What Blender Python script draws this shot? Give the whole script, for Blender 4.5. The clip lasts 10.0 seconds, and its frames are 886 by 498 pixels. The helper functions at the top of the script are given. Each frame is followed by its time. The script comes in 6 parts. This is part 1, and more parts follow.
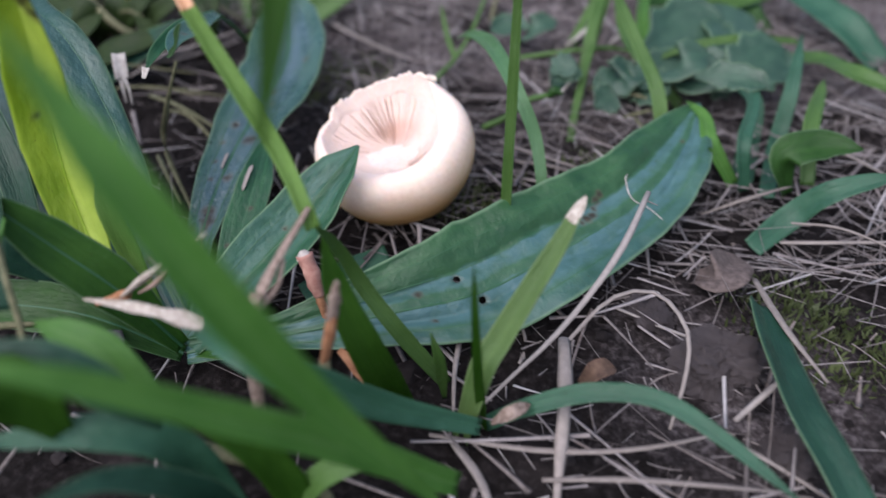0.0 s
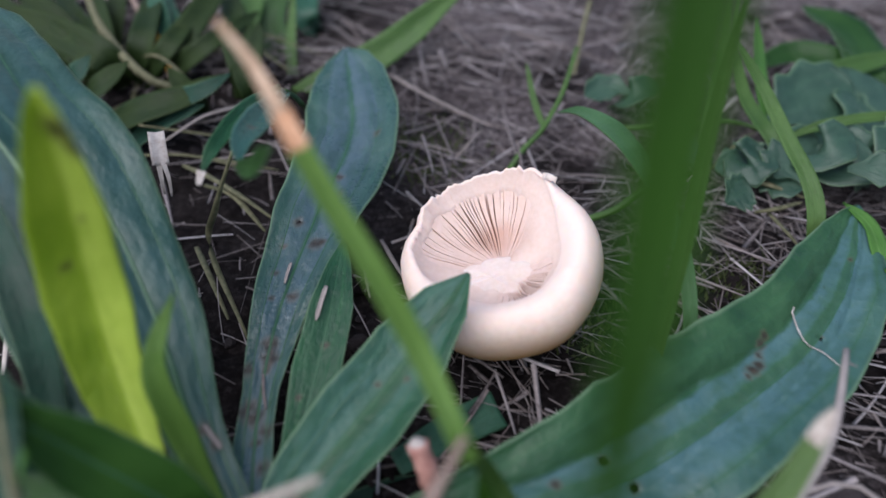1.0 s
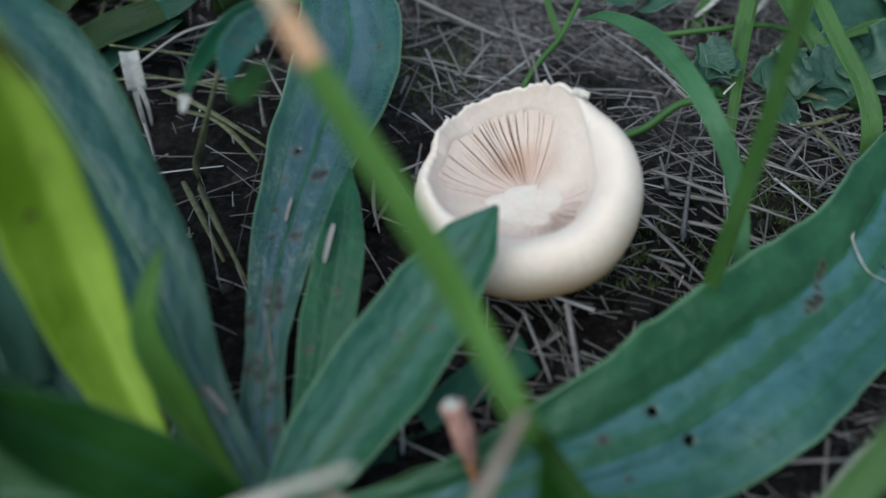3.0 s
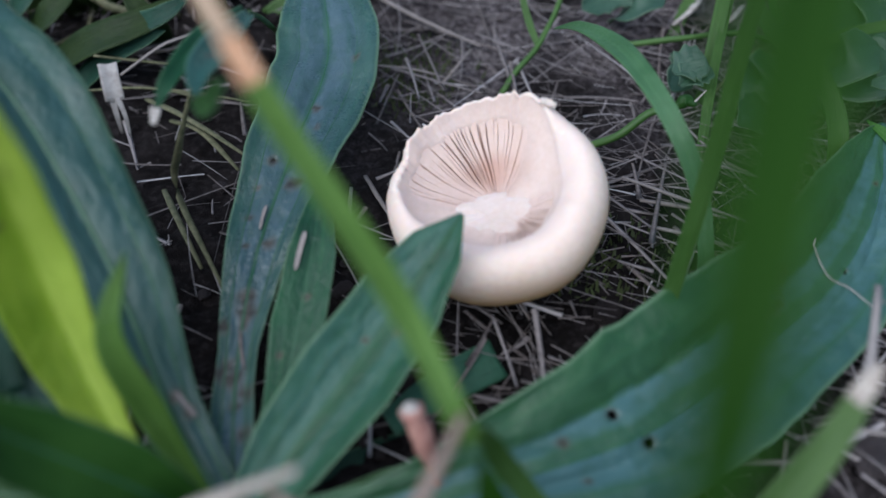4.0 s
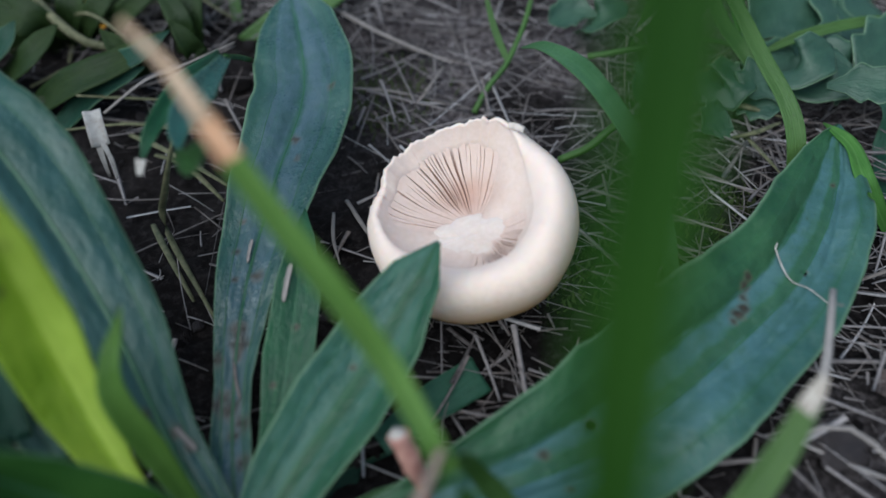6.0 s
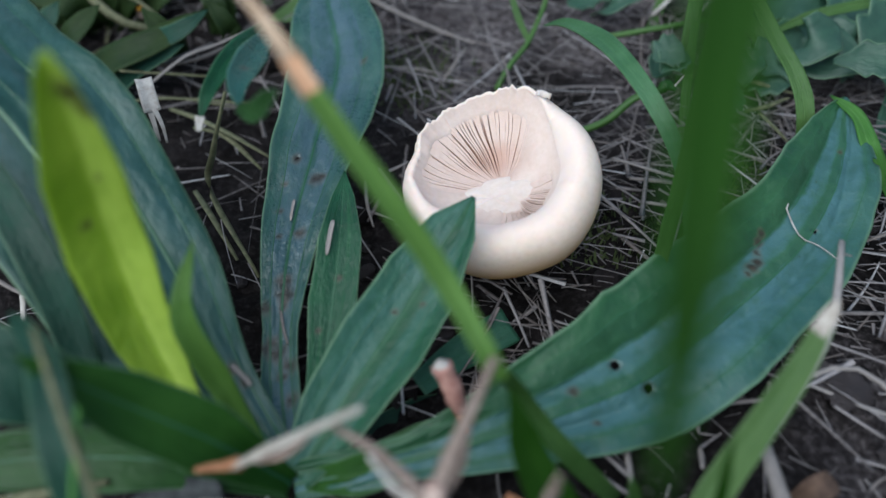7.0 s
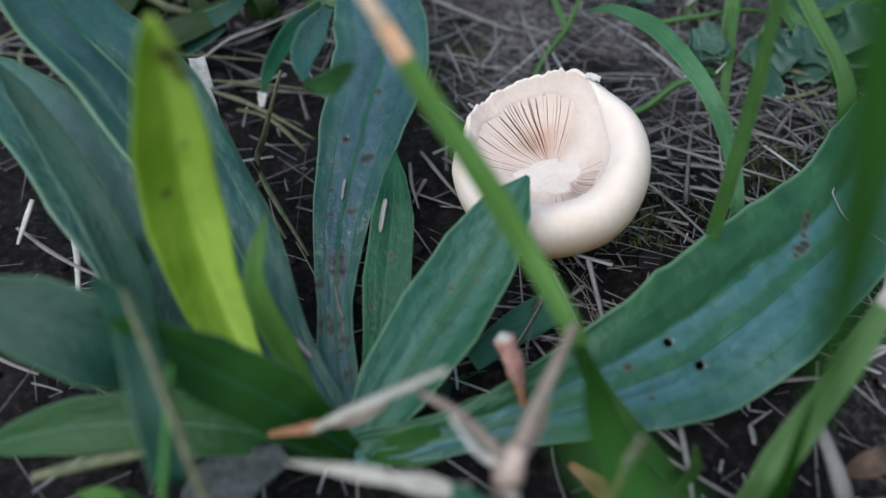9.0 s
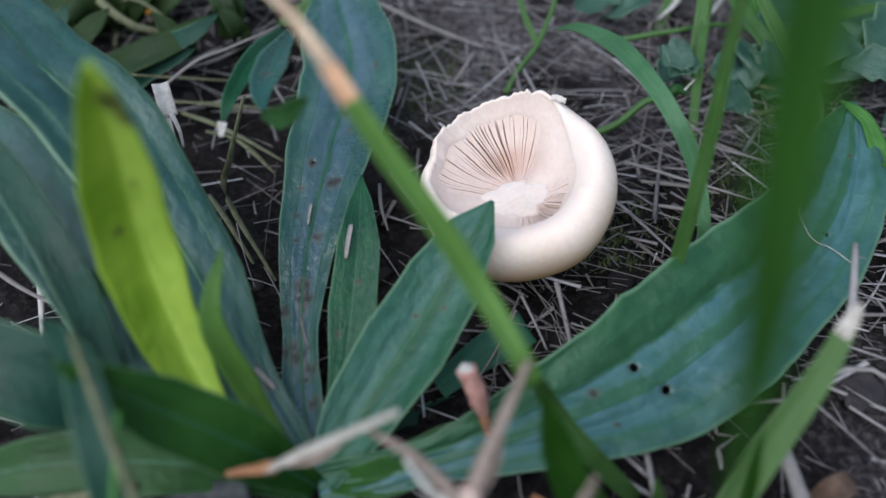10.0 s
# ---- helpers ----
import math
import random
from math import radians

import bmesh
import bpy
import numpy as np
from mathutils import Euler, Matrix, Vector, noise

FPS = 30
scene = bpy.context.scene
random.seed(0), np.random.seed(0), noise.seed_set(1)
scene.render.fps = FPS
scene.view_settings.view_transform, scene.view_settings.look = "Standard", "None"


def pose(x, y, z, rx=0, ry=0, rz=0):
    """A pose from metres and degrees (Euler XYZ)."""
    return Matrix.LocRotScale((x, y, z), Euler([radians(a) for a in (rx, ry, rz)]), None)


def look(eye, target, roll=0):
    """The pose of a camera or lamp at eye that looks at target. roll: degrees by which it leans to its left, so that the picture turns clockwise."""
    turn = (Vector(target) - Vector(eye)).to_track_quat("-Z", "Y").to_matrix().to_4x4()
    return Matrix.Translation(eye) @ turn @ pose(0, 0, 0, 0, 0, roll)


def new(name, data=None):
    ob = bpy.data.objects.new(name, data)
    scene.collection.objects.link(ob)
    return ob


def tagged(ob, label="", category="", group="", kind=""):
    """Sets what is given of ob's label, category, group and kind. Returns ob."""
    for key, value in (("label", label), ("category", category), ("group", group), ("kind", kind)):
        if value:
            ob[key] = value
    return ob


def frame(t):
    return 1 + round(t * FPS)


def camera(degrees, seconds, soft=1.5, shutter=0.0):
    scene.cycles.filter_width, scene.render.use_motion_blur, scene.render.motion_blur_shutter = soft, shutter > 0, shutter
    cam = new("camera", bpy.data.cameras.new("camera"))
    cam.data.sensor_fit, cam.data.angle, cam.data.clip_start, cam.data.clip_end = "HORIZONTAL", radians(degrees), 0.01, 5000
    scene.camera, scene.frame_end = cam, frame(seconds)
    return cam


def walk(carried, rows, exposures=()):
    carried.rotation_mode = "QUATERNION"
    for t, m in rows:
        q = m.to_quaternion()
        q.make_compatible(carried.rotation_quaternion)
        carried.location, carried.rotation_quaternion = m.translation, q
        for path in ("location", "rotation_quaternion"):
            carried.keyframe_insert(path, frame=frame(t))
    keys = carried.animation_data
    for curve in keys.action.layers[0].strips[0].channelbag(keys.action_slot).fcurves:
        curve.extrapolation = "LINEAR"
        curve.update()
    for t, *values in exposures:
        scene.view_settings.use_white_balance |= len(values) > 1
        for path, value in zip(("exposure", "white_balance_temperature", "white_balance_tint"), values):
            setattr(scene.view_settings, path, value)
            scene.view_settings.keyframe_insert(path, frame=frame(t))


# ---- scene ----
cam = camera(60.0, 10.0, shutter=0.3)
PATH = [
    (0, 0.00530, 0.01967, 0.15393, 1.440, -39.897, -1.331),
    (0.5, -0.01123, 0.04127, 0.14782, 2.033, -38.723, -0.620),
    (1, -0.02985, 0.08179, 0.15061, 0.443, -39.926, 0.699),
    (1.5, -0.03312, 0.10226, 0.13536, -0.365, -44.892, 0.645),
    (2, -0.02999, 0.10841, 0.13773, -1.458, -45.698, 0.423),
    (2.5, -0.04066, 0.10173, 0.13740, -1.217, -45.852, 0.371),
    (4, -0.02977, 0.09779, 0.14159, -0.470, -45.656, -0.416),
    (4.5, -0.03057, 0.09238, 0.14434, -0.633, -45.051, -0.150),
    (5, -0.03103, 0.09962, 0.15127, -1.109, -45.248, -1.380),
    (5.5, -0.02777, 0.09403, 0.15373, -0.486, -46.712, -2.445),
    (5.7, -0.02632, 0.09951, 0.15369, -1.155, -46.672, -3.088),
    (6.8, -0.03202, 0.08334, 0.15311, -1.713, -45.787, -2.480),
    (7, -0.03575, 0.08077, 0.15471, -1.294, -46.161, -2.780),
    (7.5, -0.03515, 0.07758, 0.15586, -0.888, -46.365, -2.743),
    (8, -0.03529, 0.07441, 0.15244, -0.924, -46.125, -2.671),
    (8.5, -0.04851, 0.07241, 0.15285, -0.666, -46.200, -2.778),
    (9, -0.04918, 0.07597, 0.15361, -1.195, -46.308, -2.236),
    (9.5, -0.04726, 0.07924, 0.15625, -1.614, -46.604, -2.693),
    (10, -0.04253, 0.08069, 0.15680, -2.220, -46.195, -2.275),
]
walk(cam, [(t, pose(x, y, z, 90 + pitch, 0, yaw) @ pose(0, 0, 0, 0, 0, roll)) for t, x, y, z, yaw, pitch, roll in PATH],
     exposures=[(0.0, 0.97, 6330, 15), (1.0, 0.66, 6180, 14), (1.5, 0.4, 5960, 4), (2.0, 0.36, 5900, 2), (2.5, 0.29, 5760, -14), (4.0, 0.55, 5790, 6), (5.5, 0.42, 5880, 0), (7.5, 0.58, 5800, -2), (8.5, 0.54, 5820, -5), (10.0, 0.64, 5810, 2)])
cam.data.dof.use_dof = True
cam.data.dof.focus_distance = 0.215
cam.data.dof.aperture_fstop = 6.3

# ---- sky and light: a dull, overcast evening ----
world = bpy.data.worlds.new("overcast_sky")
scene.world = world
world.use_nodes = True
wn = world.node_tree
sky = wn.nodes.new("ShaderNodeTexSky")
sky.sky_type, sky.sun_disc = "NISHITA", False
sky.sun_elevation, sky.sun_rotation = radians(56), radians(219)
sky.air_density, sky.dust_density = 1.4, 1.5
wn.links.new(sky.outputs[0], wn.nodes["Background"].inputs[0])
wn.nodes["Background"].inputs[1].default_value = 0.09
sun = new("sun", bpy.data.lights.new("sun", "SUN"))
sun.data.energy, sun.data.angle, sun.data.color = 2.6, radians(80), (1.0, 0.97, 0.93)
sun.matrix_world = look((-0.4, -0.5, 0.95), (0, 0, 0))

# ---- materials ----
GROUND_Z = -0.009


def nodes_of(name):
    m = bpy.data.materials.new(name)
    m.use_nodes = True
    t = m.node_tree
    return m, t, t.nodes["Principled BSDF"], t.links.new


def noise_node(t, scale, detail=4.0, rough=0.6, kind="Object"):
    c = t.nodes.new("ShaderNodeTexCoord")
    n = t.nodes.new("ShaderNodeTexNoise")
    n.inputs["Scale"].default_value, n.inputs["Detail"].default_value, n.inputs["Roughness"].default_value = scale, detail, rough
    t.links.new(c.outputs[kind], n.inputs["Vector"])
    return n


def ramp(t, source, stops):
    r = t.nodes.new("ShaderNodeValToRGB")
    while len(r.color_ramp.elements) < len(stops):
        r.color_ramp.elements.new(0.5)
    for e, (at, col) in zip(r.color_ramp.elements, stops):
        e.position, e.color = at, (*col, 1)
    t.links.new(source, r.inputs[0])
    return r


def mixed(t, fac, a, b, how="MIX"):
    m = t.nodes.new("ShaderNodeMix")
    m.data_type, m.blend_type = "RGBA", how
    for socket, v in ((m.inputs[0], fac), (m.inputs[6], a), (m.inputs[7], b)):
        if isinstance(v, bpy.types.NodeSocket):
            t.links.new(v, socket)
        elif isinstance(v, (int, float)):
            socket.default_value = v
        else:
            socket.default_value = (*v, 1)
    return m.outputs[2]


def bumped(t, bsdf, height, strength=0.4, distance=0.0005):
    b = t.nodes.new("ShaderNodeBump")
    b.inputs["Strength"].default_value, b.inputs["Distance"].default_value = strength, distance
    t.links.new(height, b.inputs["Height"])
    t.links.new(b.outputs[0], bsdf.inputs["Normal"])


def lengthwise(t, across, along, detail):
    """Noise drawn out along a leaf, by its 'across' (-1 to 1) and 'along' (metres) attributes."""
    join = t.nodes.new("ShaderNodeCombineXYZ")
    for i, (name, scale) in enumerate((("across", across), ("along", along))):
        a, m = t.nodes.new("ShaderNodeAttribute"), t.nodes.new("ShaderNodeMath")
        a.attribute_name, m.operation, m.inputs[1].default_value = name, "MULTIPLY", scale
        t.links.new(a.outputs["Fac"], m.inputs[0])
        t.links.new(m.outputs[0], join.inputs[i])
    n = t.nodes.new("ShaderNodeTexNoise")
    n.inputs["Scale"].default_value, n.inputs["Detail"].default_value = 1.0, detail
    t.links.new(join.outputs[0], n.inputs["Vector"])
    return n


def leaf_material(name, dark, light, thin, rough=0.42, glow=0.25, veins=5.0, worn=(0.02, 0.0145, 0.01), edge=(0.16, 0.26, 0.15), gloss=0.7, bands=(), band_light=(0.05, 0.15, 0.15)):
    """Leaf blade: lengthwise veins, blotches, painted bands of light, brown wear from the 'spot' attribute, light
    shining through.
    """
    m, t, bsdf, link = nodes_of(name)
    big, fine, mid = noise_node(t, 60, 4, 0.65), noise_node(t, 900, 5), noise_node(t, 260, 3)
    streak, pucker = lengthwise(t, 3.2, 50, 3), lengthwise(t, 7.0, 330, 3)
    uv = t.nodes.new("ShaderNodeAttribute")
    uv.attribute_name = "across"
    wave = t.nodes.new("ShaderNodeMath")
    wave.operation = "MULTIPLY"
    wave.inputs[1].default_value = math.pi * veins
    link(uv.outputs["Fac"], wave.inputs[0])
    cos = t.nodes.new("ShaderNodeMath")
    cos.operation = "COSINE"
    link(wave.outputs[0], cos.inputs[0])
    vein = t.nodes.new("ShaderNodeMath")
    vein.operation, vein.use_clamp = "MULTIPLY_ADD", True
    vein.inputs[1].default_value, vein.inputs[2].default_value = 2.0, -1.35
    link(cos.outputs[0], vein.inputs[0])
    col = ramp(t, big.outputs[0], [(0.36, dark), (0.64, light)]).outputs[0]
    col = mixed(t, fine.outputs[0], col, mixed(t, 0.5, col, dark))
    col = mixed(t, ramp(t, streak.outputs[0], [(0.36, (0.4,) * 3), (0.5, (0, 0, 0))]).outputs[0], col, mixed(t, 0.6, col, dark))
    col = mixed(t, ramp(t, streak.outputs[0], [(0.52, (0, 0, 0)), (0.68, (0.28,) * 3)]).outputs[0], col, mixed(t, 0.5, light, thin))
    # lighter bands across the blade, painting in sky sheen and lit fold halves
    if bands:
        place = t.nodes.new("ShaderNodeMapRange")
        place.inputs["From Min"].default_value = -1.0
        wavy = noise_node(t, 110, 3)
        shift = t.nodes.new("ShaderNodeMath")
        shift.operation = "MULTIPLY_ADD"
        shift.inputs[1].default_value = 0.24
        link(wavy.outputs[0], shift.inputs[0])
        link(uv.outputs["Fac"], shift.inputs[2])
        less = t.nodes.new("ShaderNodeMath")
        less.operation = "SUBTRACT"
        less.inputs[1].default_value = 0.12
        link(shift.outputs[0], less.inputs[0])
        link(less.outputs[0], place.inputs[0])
        band_mix = ramp(t, place.outputs[0], [(0.5 + 0.5 * a, (v,) * 3) for a, v in bands]).outputs[0]
        patchy_bands = mixed(t, 1.0, band_mix, ramp(t, mixed(t, 0.45, streak.outputs[0], mid.outputs[0]), [(0.36, (0.5,) * 3), (0.56, (1.0,) * 3)]).outputs[0], "MULTIPLY")
        col = mixed(t, patchy_bands, col, band_light)
    vm = t.nodes.new("ShaderNodeMath")
    vm.operation = "MULTIPLY"
    vm.inputs[1].default_value = 0.16
    link(vein.outputs[0], vm.inputs[0])
    col = mixed(t, vm.outputs[0], col, thin)
    rim = t.nodes.new("ShaderNodeMath")
    rim.operation = "ABSOLUTE"
    link(uv.outputs["Fac"], rim.inputs[0])
    col = mixed(t, ramp(t, rim.outputs[0], [(0.93, (0, 0, 0)), (0.985, (0.75,) * 3)]).outputs[0], col, edge)
    spot = t.nodes.new("ShaderNodeAttribute")
    spot.attribute_name = "spot"
    patch = ramp(t, spot.outputs["Fac"], [(0.3, (0.13, 0.1, 0.07)), (0.7, tuple(2.0 * v for v in worn)), (0.95, worn)]).outputs[0]
    patch = mixed(t, ramp(t, noise_node(t, 1500, 3).outputs[0], [(0.35, (0, 0, 0)), (0.65, (0.5,) * 3)]).outputs[0], patch, (0.1, 0.072, 0.046))
    col = mixed(t, spot.outputs["Fac"], col, patch)
    specks = ramp(t, noise_node(t, 1400, 2, 0.5).outputs[0], [(0.7, (0, 0, 0)), (0.74, (0.8,) * 3)]).outputs[0]
    col = mixed(t, specks, col, mixed(t, 0.7, col, (0.03, 0.025, 0.015)))
    link(col, bsdf.inputs["Base Color"])
    rr = ramp(t, mixed(t, 0.35, big.outputs[0], fine.outputs[0]), [(0.38, (rough - 0.1,) * 3), (0.62, (rough + 0.2,) * 3)])
    link(rr.outputs[0], bsdf.inputs["Roughness"])
    bsdf.inputs["Specular IOR Level"].default_value = gloss
    bumped(t, bsdf, mixed(t, 0.5, mixed(t, 0.3, mid.outputs[0], fine.outputs[0]), pucker.outputs[0]), 0.85, 0.0009)
    through_light = t.nodes.new("ShaderNodeBsdfTranslucent")
    link(mixed(t, 0.5, col, thin), through_light.inputs[0])
    ms = t.nodes.new("ShaderNodeMixShader")
    ms.inputs[0].default_value = glow
    link(bsdf.outputs[0], ms.inputs[1])
    link(through_light.outputs[0], ms.inputs[2])
    link(ms.outputs[0], t.nodes["Material Output"].inputs[0])
    return m


def dry_material(name, stops, rough=0.75, scale=500, by_island=False, by_object=False):
    """Dead plant matter: pale fibres with grey and brown weathering."""
    m, t, bsdf, link = nodes_of(name)
    n = noise_node(t, scale, 4)
    col = ramp(t, n.outputs[0], [(0.3, stops[0]), (0.7, stops[1])]).outputs[0]
    if by_island or by_object:
        src = t.nodes.new("ShaderNodeNewGeometry" if by_island else "ShaderNodeObjectInfo")
        tone = ramp(t, src.outputs["Random Per Island" if by_island else "Random"], [(i / max(1, len(stops) - 1), c) for i, c in enumerate(stops)]).outputs[0]
        col = mixed(t, 0.62, col, tone)
    link(col, bsdf.inputs["Base Color"])
    bsdf.inputs["Roughness"].default_value = rough
    bsdf.inputs["Specular IOR Level"].default_value = 0.25
    bumped(t, bsdf, n.outputs[0], 0.5, 0.0004)
    return m


LEAF = leaf_material("plantain_leaf", (0.008, 0.05, 0.022), (0.018, 0.1, 0.04), (0.033, 0.16, 0.038), rough=0.38, gloss=0.5)
# darker leaf copy: the shade on low and covered leaves is in its colour
LEAF_SHADE = leaf_material("shade_toned_leaf", (0.008, 0.036, 0.022), (0.016, 0.064, 0.042), (0.024, 0.09, 0.04), rough=0.45, gloss=0.35)
LEAF_BLUE = leaf_material("plantain_leaf_bluish", (0.01, 0.058, 0.046), (0.026, 0.112, 0.088), (0.035, 0.16, 0.08), rough=0.3, gloss=0.9)
# bluish bands on the next four leaves are sky reflection put into the colour
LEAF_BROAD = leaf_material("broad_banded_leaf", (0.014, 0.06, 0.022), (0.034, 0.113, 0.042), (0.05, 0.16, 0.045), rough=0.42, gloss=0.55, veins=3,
                           bands=((-0.95, 0.0), (-0.3, 0.03), (-0.23, 0.8), (-0.02, 0.7), (0.04, 0.15), (0.17, 0.15), (0.23, 0.9), (0.55, 0.75), (0.66, 0.4), (0.95, 0.45)), band_light=(0.078, 0.168, 0.19))
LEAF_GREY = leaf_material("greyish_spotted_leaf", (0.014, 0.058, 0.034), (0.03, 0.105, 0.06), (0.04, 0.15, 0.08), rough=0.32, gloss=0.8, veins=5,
                          bands=((-0.95, 0.2), (-0.6, 0.4), (-0.5, 0.9), (-0.12, 0.85), (-0.06, 0.3), (0.04, 0.3), (0.1, 0.95), (0.5, 0.9), (0.6, 0.4), (0.95, 0.3)), band_light=(0.078, 0.128, 0.156))
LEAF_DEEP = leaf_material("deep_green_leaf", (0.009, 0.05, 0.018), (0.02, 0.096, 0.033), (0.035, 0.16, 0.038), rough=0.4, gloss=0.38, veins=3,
                          bands=((-0.95, 0.5), (-0.5, 0.85), (-0.1, 0.65), (0.0, 0.1), (0.2, 0.15), (0.32, 0.6), (0.6, 0.5), (0.7, 0.3), (0.95, 0.15)), band_light=(0.068, 0.155, 0.13))
LEAF_PALE = leaf_material("sky_sheen_leaf", (0.008, 0.042, 0.024), (0.018, 0.078, 0.042), (0.03, 0.12, 0.05), rough=0.42, gloss=0.6, veins=3,
                          bands=((-0.95, 0.3), (-0.5, 0.8), (-0.12, 0.7), (0.0, 0.3), (0.12, 0.5), (0.4, 0.8), (0.75, 0.6), (0.95, 0.2)), band_light=(0.05, 0.112, 0.112))
# half beyond the midrib tinted lighter, as the fold catches light
LEAF_YELLOW = leaf_material("young_yellow_leaf", (0.24, 0.38, 0.025), (0.4, 0.53, 0.05), (0.5, 0.62, 0.06), rough=0.45, glow=0.42, veins=1, edge=(0.4, 0.54, 0.06),
                            bands=((-0.95, 0.0), (0.0, 0.0), (0.12, 0.9), (0.6, 0.8), (0.95, 0.5)), band_light=(0.56, 0.7, 0.12))
LEAF_FRESH = leaf_material("fresh_leaf", (0.014, 0.052, 0.008), (0.028, 0.088, 0.016), (0.06, 0.155, 0.03), glow=0.3, gloss=0.35, veins=3, rough=0.42)
LEAF_LOW = leaf_material("bright_low_leaf", (0.022, 0.078, 0.01), (0.044, 0.125, 0.018), (0.07, 0.18, 0.03), glow=0.33, gloss=0.25, veins=3, rough=0.55)
GRASS = leaf_material("grass_blade", (0.05, 0.115, 0.022), (0.085, 0.17, 0.042), (0.12, 0.25, 0.055), rough=0.45, glow=0.33, veins=7, edge=(0.1, 0.2, 0.06), gloss=0.5)
GRASS_LIGHT = leaf_material("light_grass_blade", (0.085, 0.18, 0.028), (0.135, 0.25, 0.05), (0.17, 0.32, 0.06), rough=0.45, glow=0.35, veins=3, edge=(0.15, 0.27, 0.07), gloss=0.4)
GRASS_PALE = leaf_material("pale_bluish_grass_blade", (0.055, 0.145, 0.055), (0.095, 0.215, 0.1), (0.12, 0.27, 0.09), rough=0.42, glow=0.33, veins=5, edge=(0.12, 0.24, 0.09), gloss=0.6)
GRASS_OLIVE = leaf_material("pale_olive_blade", (0.06, 0.12, 0.03), (0.1, 0.17, 0.055), (0.14, 0.24, 0.06), rough=0.5, glow=0.3, veins=3, edge=(0.16, 0.22, 0.11), gloss=0.4)
# shaded copies of the grass blade: these two greens already hold the shade
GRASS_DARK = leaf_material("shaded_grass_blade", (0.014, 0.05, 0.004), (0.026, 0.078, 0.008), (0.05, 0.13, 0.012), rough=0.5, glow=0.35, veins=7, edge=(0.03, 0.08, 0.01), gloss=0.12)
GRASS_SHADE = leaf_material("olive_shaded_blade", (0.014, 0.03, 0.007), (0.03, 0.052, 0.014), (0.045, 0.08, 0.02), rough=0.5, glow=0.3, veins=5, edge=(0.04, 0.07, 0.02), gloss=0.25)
GRASS_MID = leaf_material("mid_green_blade", (0.06, 0.18, 0.03), (0.105, 0.26, 0.05), (0.15, 0.37, 0.06), rough=0.5, glow=0.45, veins=5, edge=(0.1, 0.25, 0.06), gloss=0.4,
                          bands=((-0.95, 0.0), (-0.3, 0.1), (0.0, 0.5), (0.15, 0.0), (0.95, 0.3)), band_light=(0.15, 0.3, 0.09))
GRASS_TEAL = leaf_material("bluish_grass_blade", (0.02, 0.078, 0.045), (0.038, 0.122, 0.075), (0.05, 0.16, 0.075), rough=0.42, glow=0.28, veins=7, edge=(0.07, 0.16, 0.09), gloss=0.5)
STRAW = dry_material("dead_straw", [(0.08, 0.063, 0.06), (0.34, 0.3, 0.305), (0.022, 0.016, 0.014), (0.17, 0.135, 0.125), (0.045, 0.034, 0.031), (0.28, 0.245, 0.25), (0.06, 0.045, 0.04), (0.62, 0.58, 0.6)], by_island=True, scale=700)
STRAW_ONE = dry_material("dead_stem", [(0.14, 0.117, 0.112), (0.31, 0.27, 0.255), (0.11, 0.09, 0.085), (0.3, 0.27, 0.265)], by_object=True)
PALE = dry_material("bleached_stem", [(0.3, 0.26, 0.24), (0.5, 0.46, 0.44)])
BROWN = dry_material("brown_sheath", [(0.1, 0.066, 0.055), (0.3, 0.23, 0.2)], scale=800)
FLUSH = dry_material("reddish_stem_flesh", [(0.3, 0.13, 0.11), (0.46, 0.26, 0.22)])
PINK = dry_material("pinkish_cut_end", [(0.26, 0.15, 0.125), (0.46, 0.35, 0.31)])
DRY_GREY = dry_material("grey_papery_sheath", [(0.22, 0.175, 0.15), (0.5, 0.45, 0.41)], scale=900)
OLIVE = dry_material("dull_olive_stem", [(0.07, 0.075, 0.04), (0.16, 0.15, 0.09)])
RUST = dry_material("rusty_leaf_end", [(0.2, 0.08, 0.04), (0.36, 0.18, 0.1)])
TAN = dry_material("tan_withered_tip", [(0.3, 0.19, 0.12), (0.52, 0.39, 0.29)])
PEACH = dry_material("salmon_dried_blade", [(0.42, 0.2, 0.1), (0.6, 0.38, 0.25)])


def soil_material():
    m, t, bsdf, link = nodes_of("dark_soil")
    a, b, c = noise_node(t, 40, 5), noise_node(t, 420, 6, 0.7), noise_node(t, 2600, 4)
    # base taken near black: shade in the gaps under leaves is mixed in
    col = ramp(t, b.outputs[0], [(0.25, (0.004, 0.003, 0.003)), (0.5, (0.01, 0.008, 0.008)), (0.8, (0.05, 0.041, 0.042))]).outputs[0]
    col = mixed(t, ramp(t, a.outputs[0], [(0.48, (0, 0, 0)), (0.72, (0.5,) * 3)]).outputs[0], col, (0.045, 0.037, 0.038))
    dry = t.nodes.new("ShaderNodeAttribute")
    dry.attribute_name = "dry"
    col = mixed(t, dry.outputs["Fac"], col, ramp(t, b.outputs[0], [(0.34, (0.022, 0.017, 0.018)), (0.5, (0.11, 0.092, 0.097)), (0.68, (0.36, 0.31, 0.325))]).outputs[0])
    link(col, bsdf.inputs["Base Color"])
    bsdf.inputs["Roughness"].default_value = 0.9
    bsdf.inputs["Specular IOR Level"].default_value = 0.08
    bumped(t, bsdf, mixed(t, 0.5, b.outputs[0], c.outputs[0]), 0.9, 0.002)
    return m


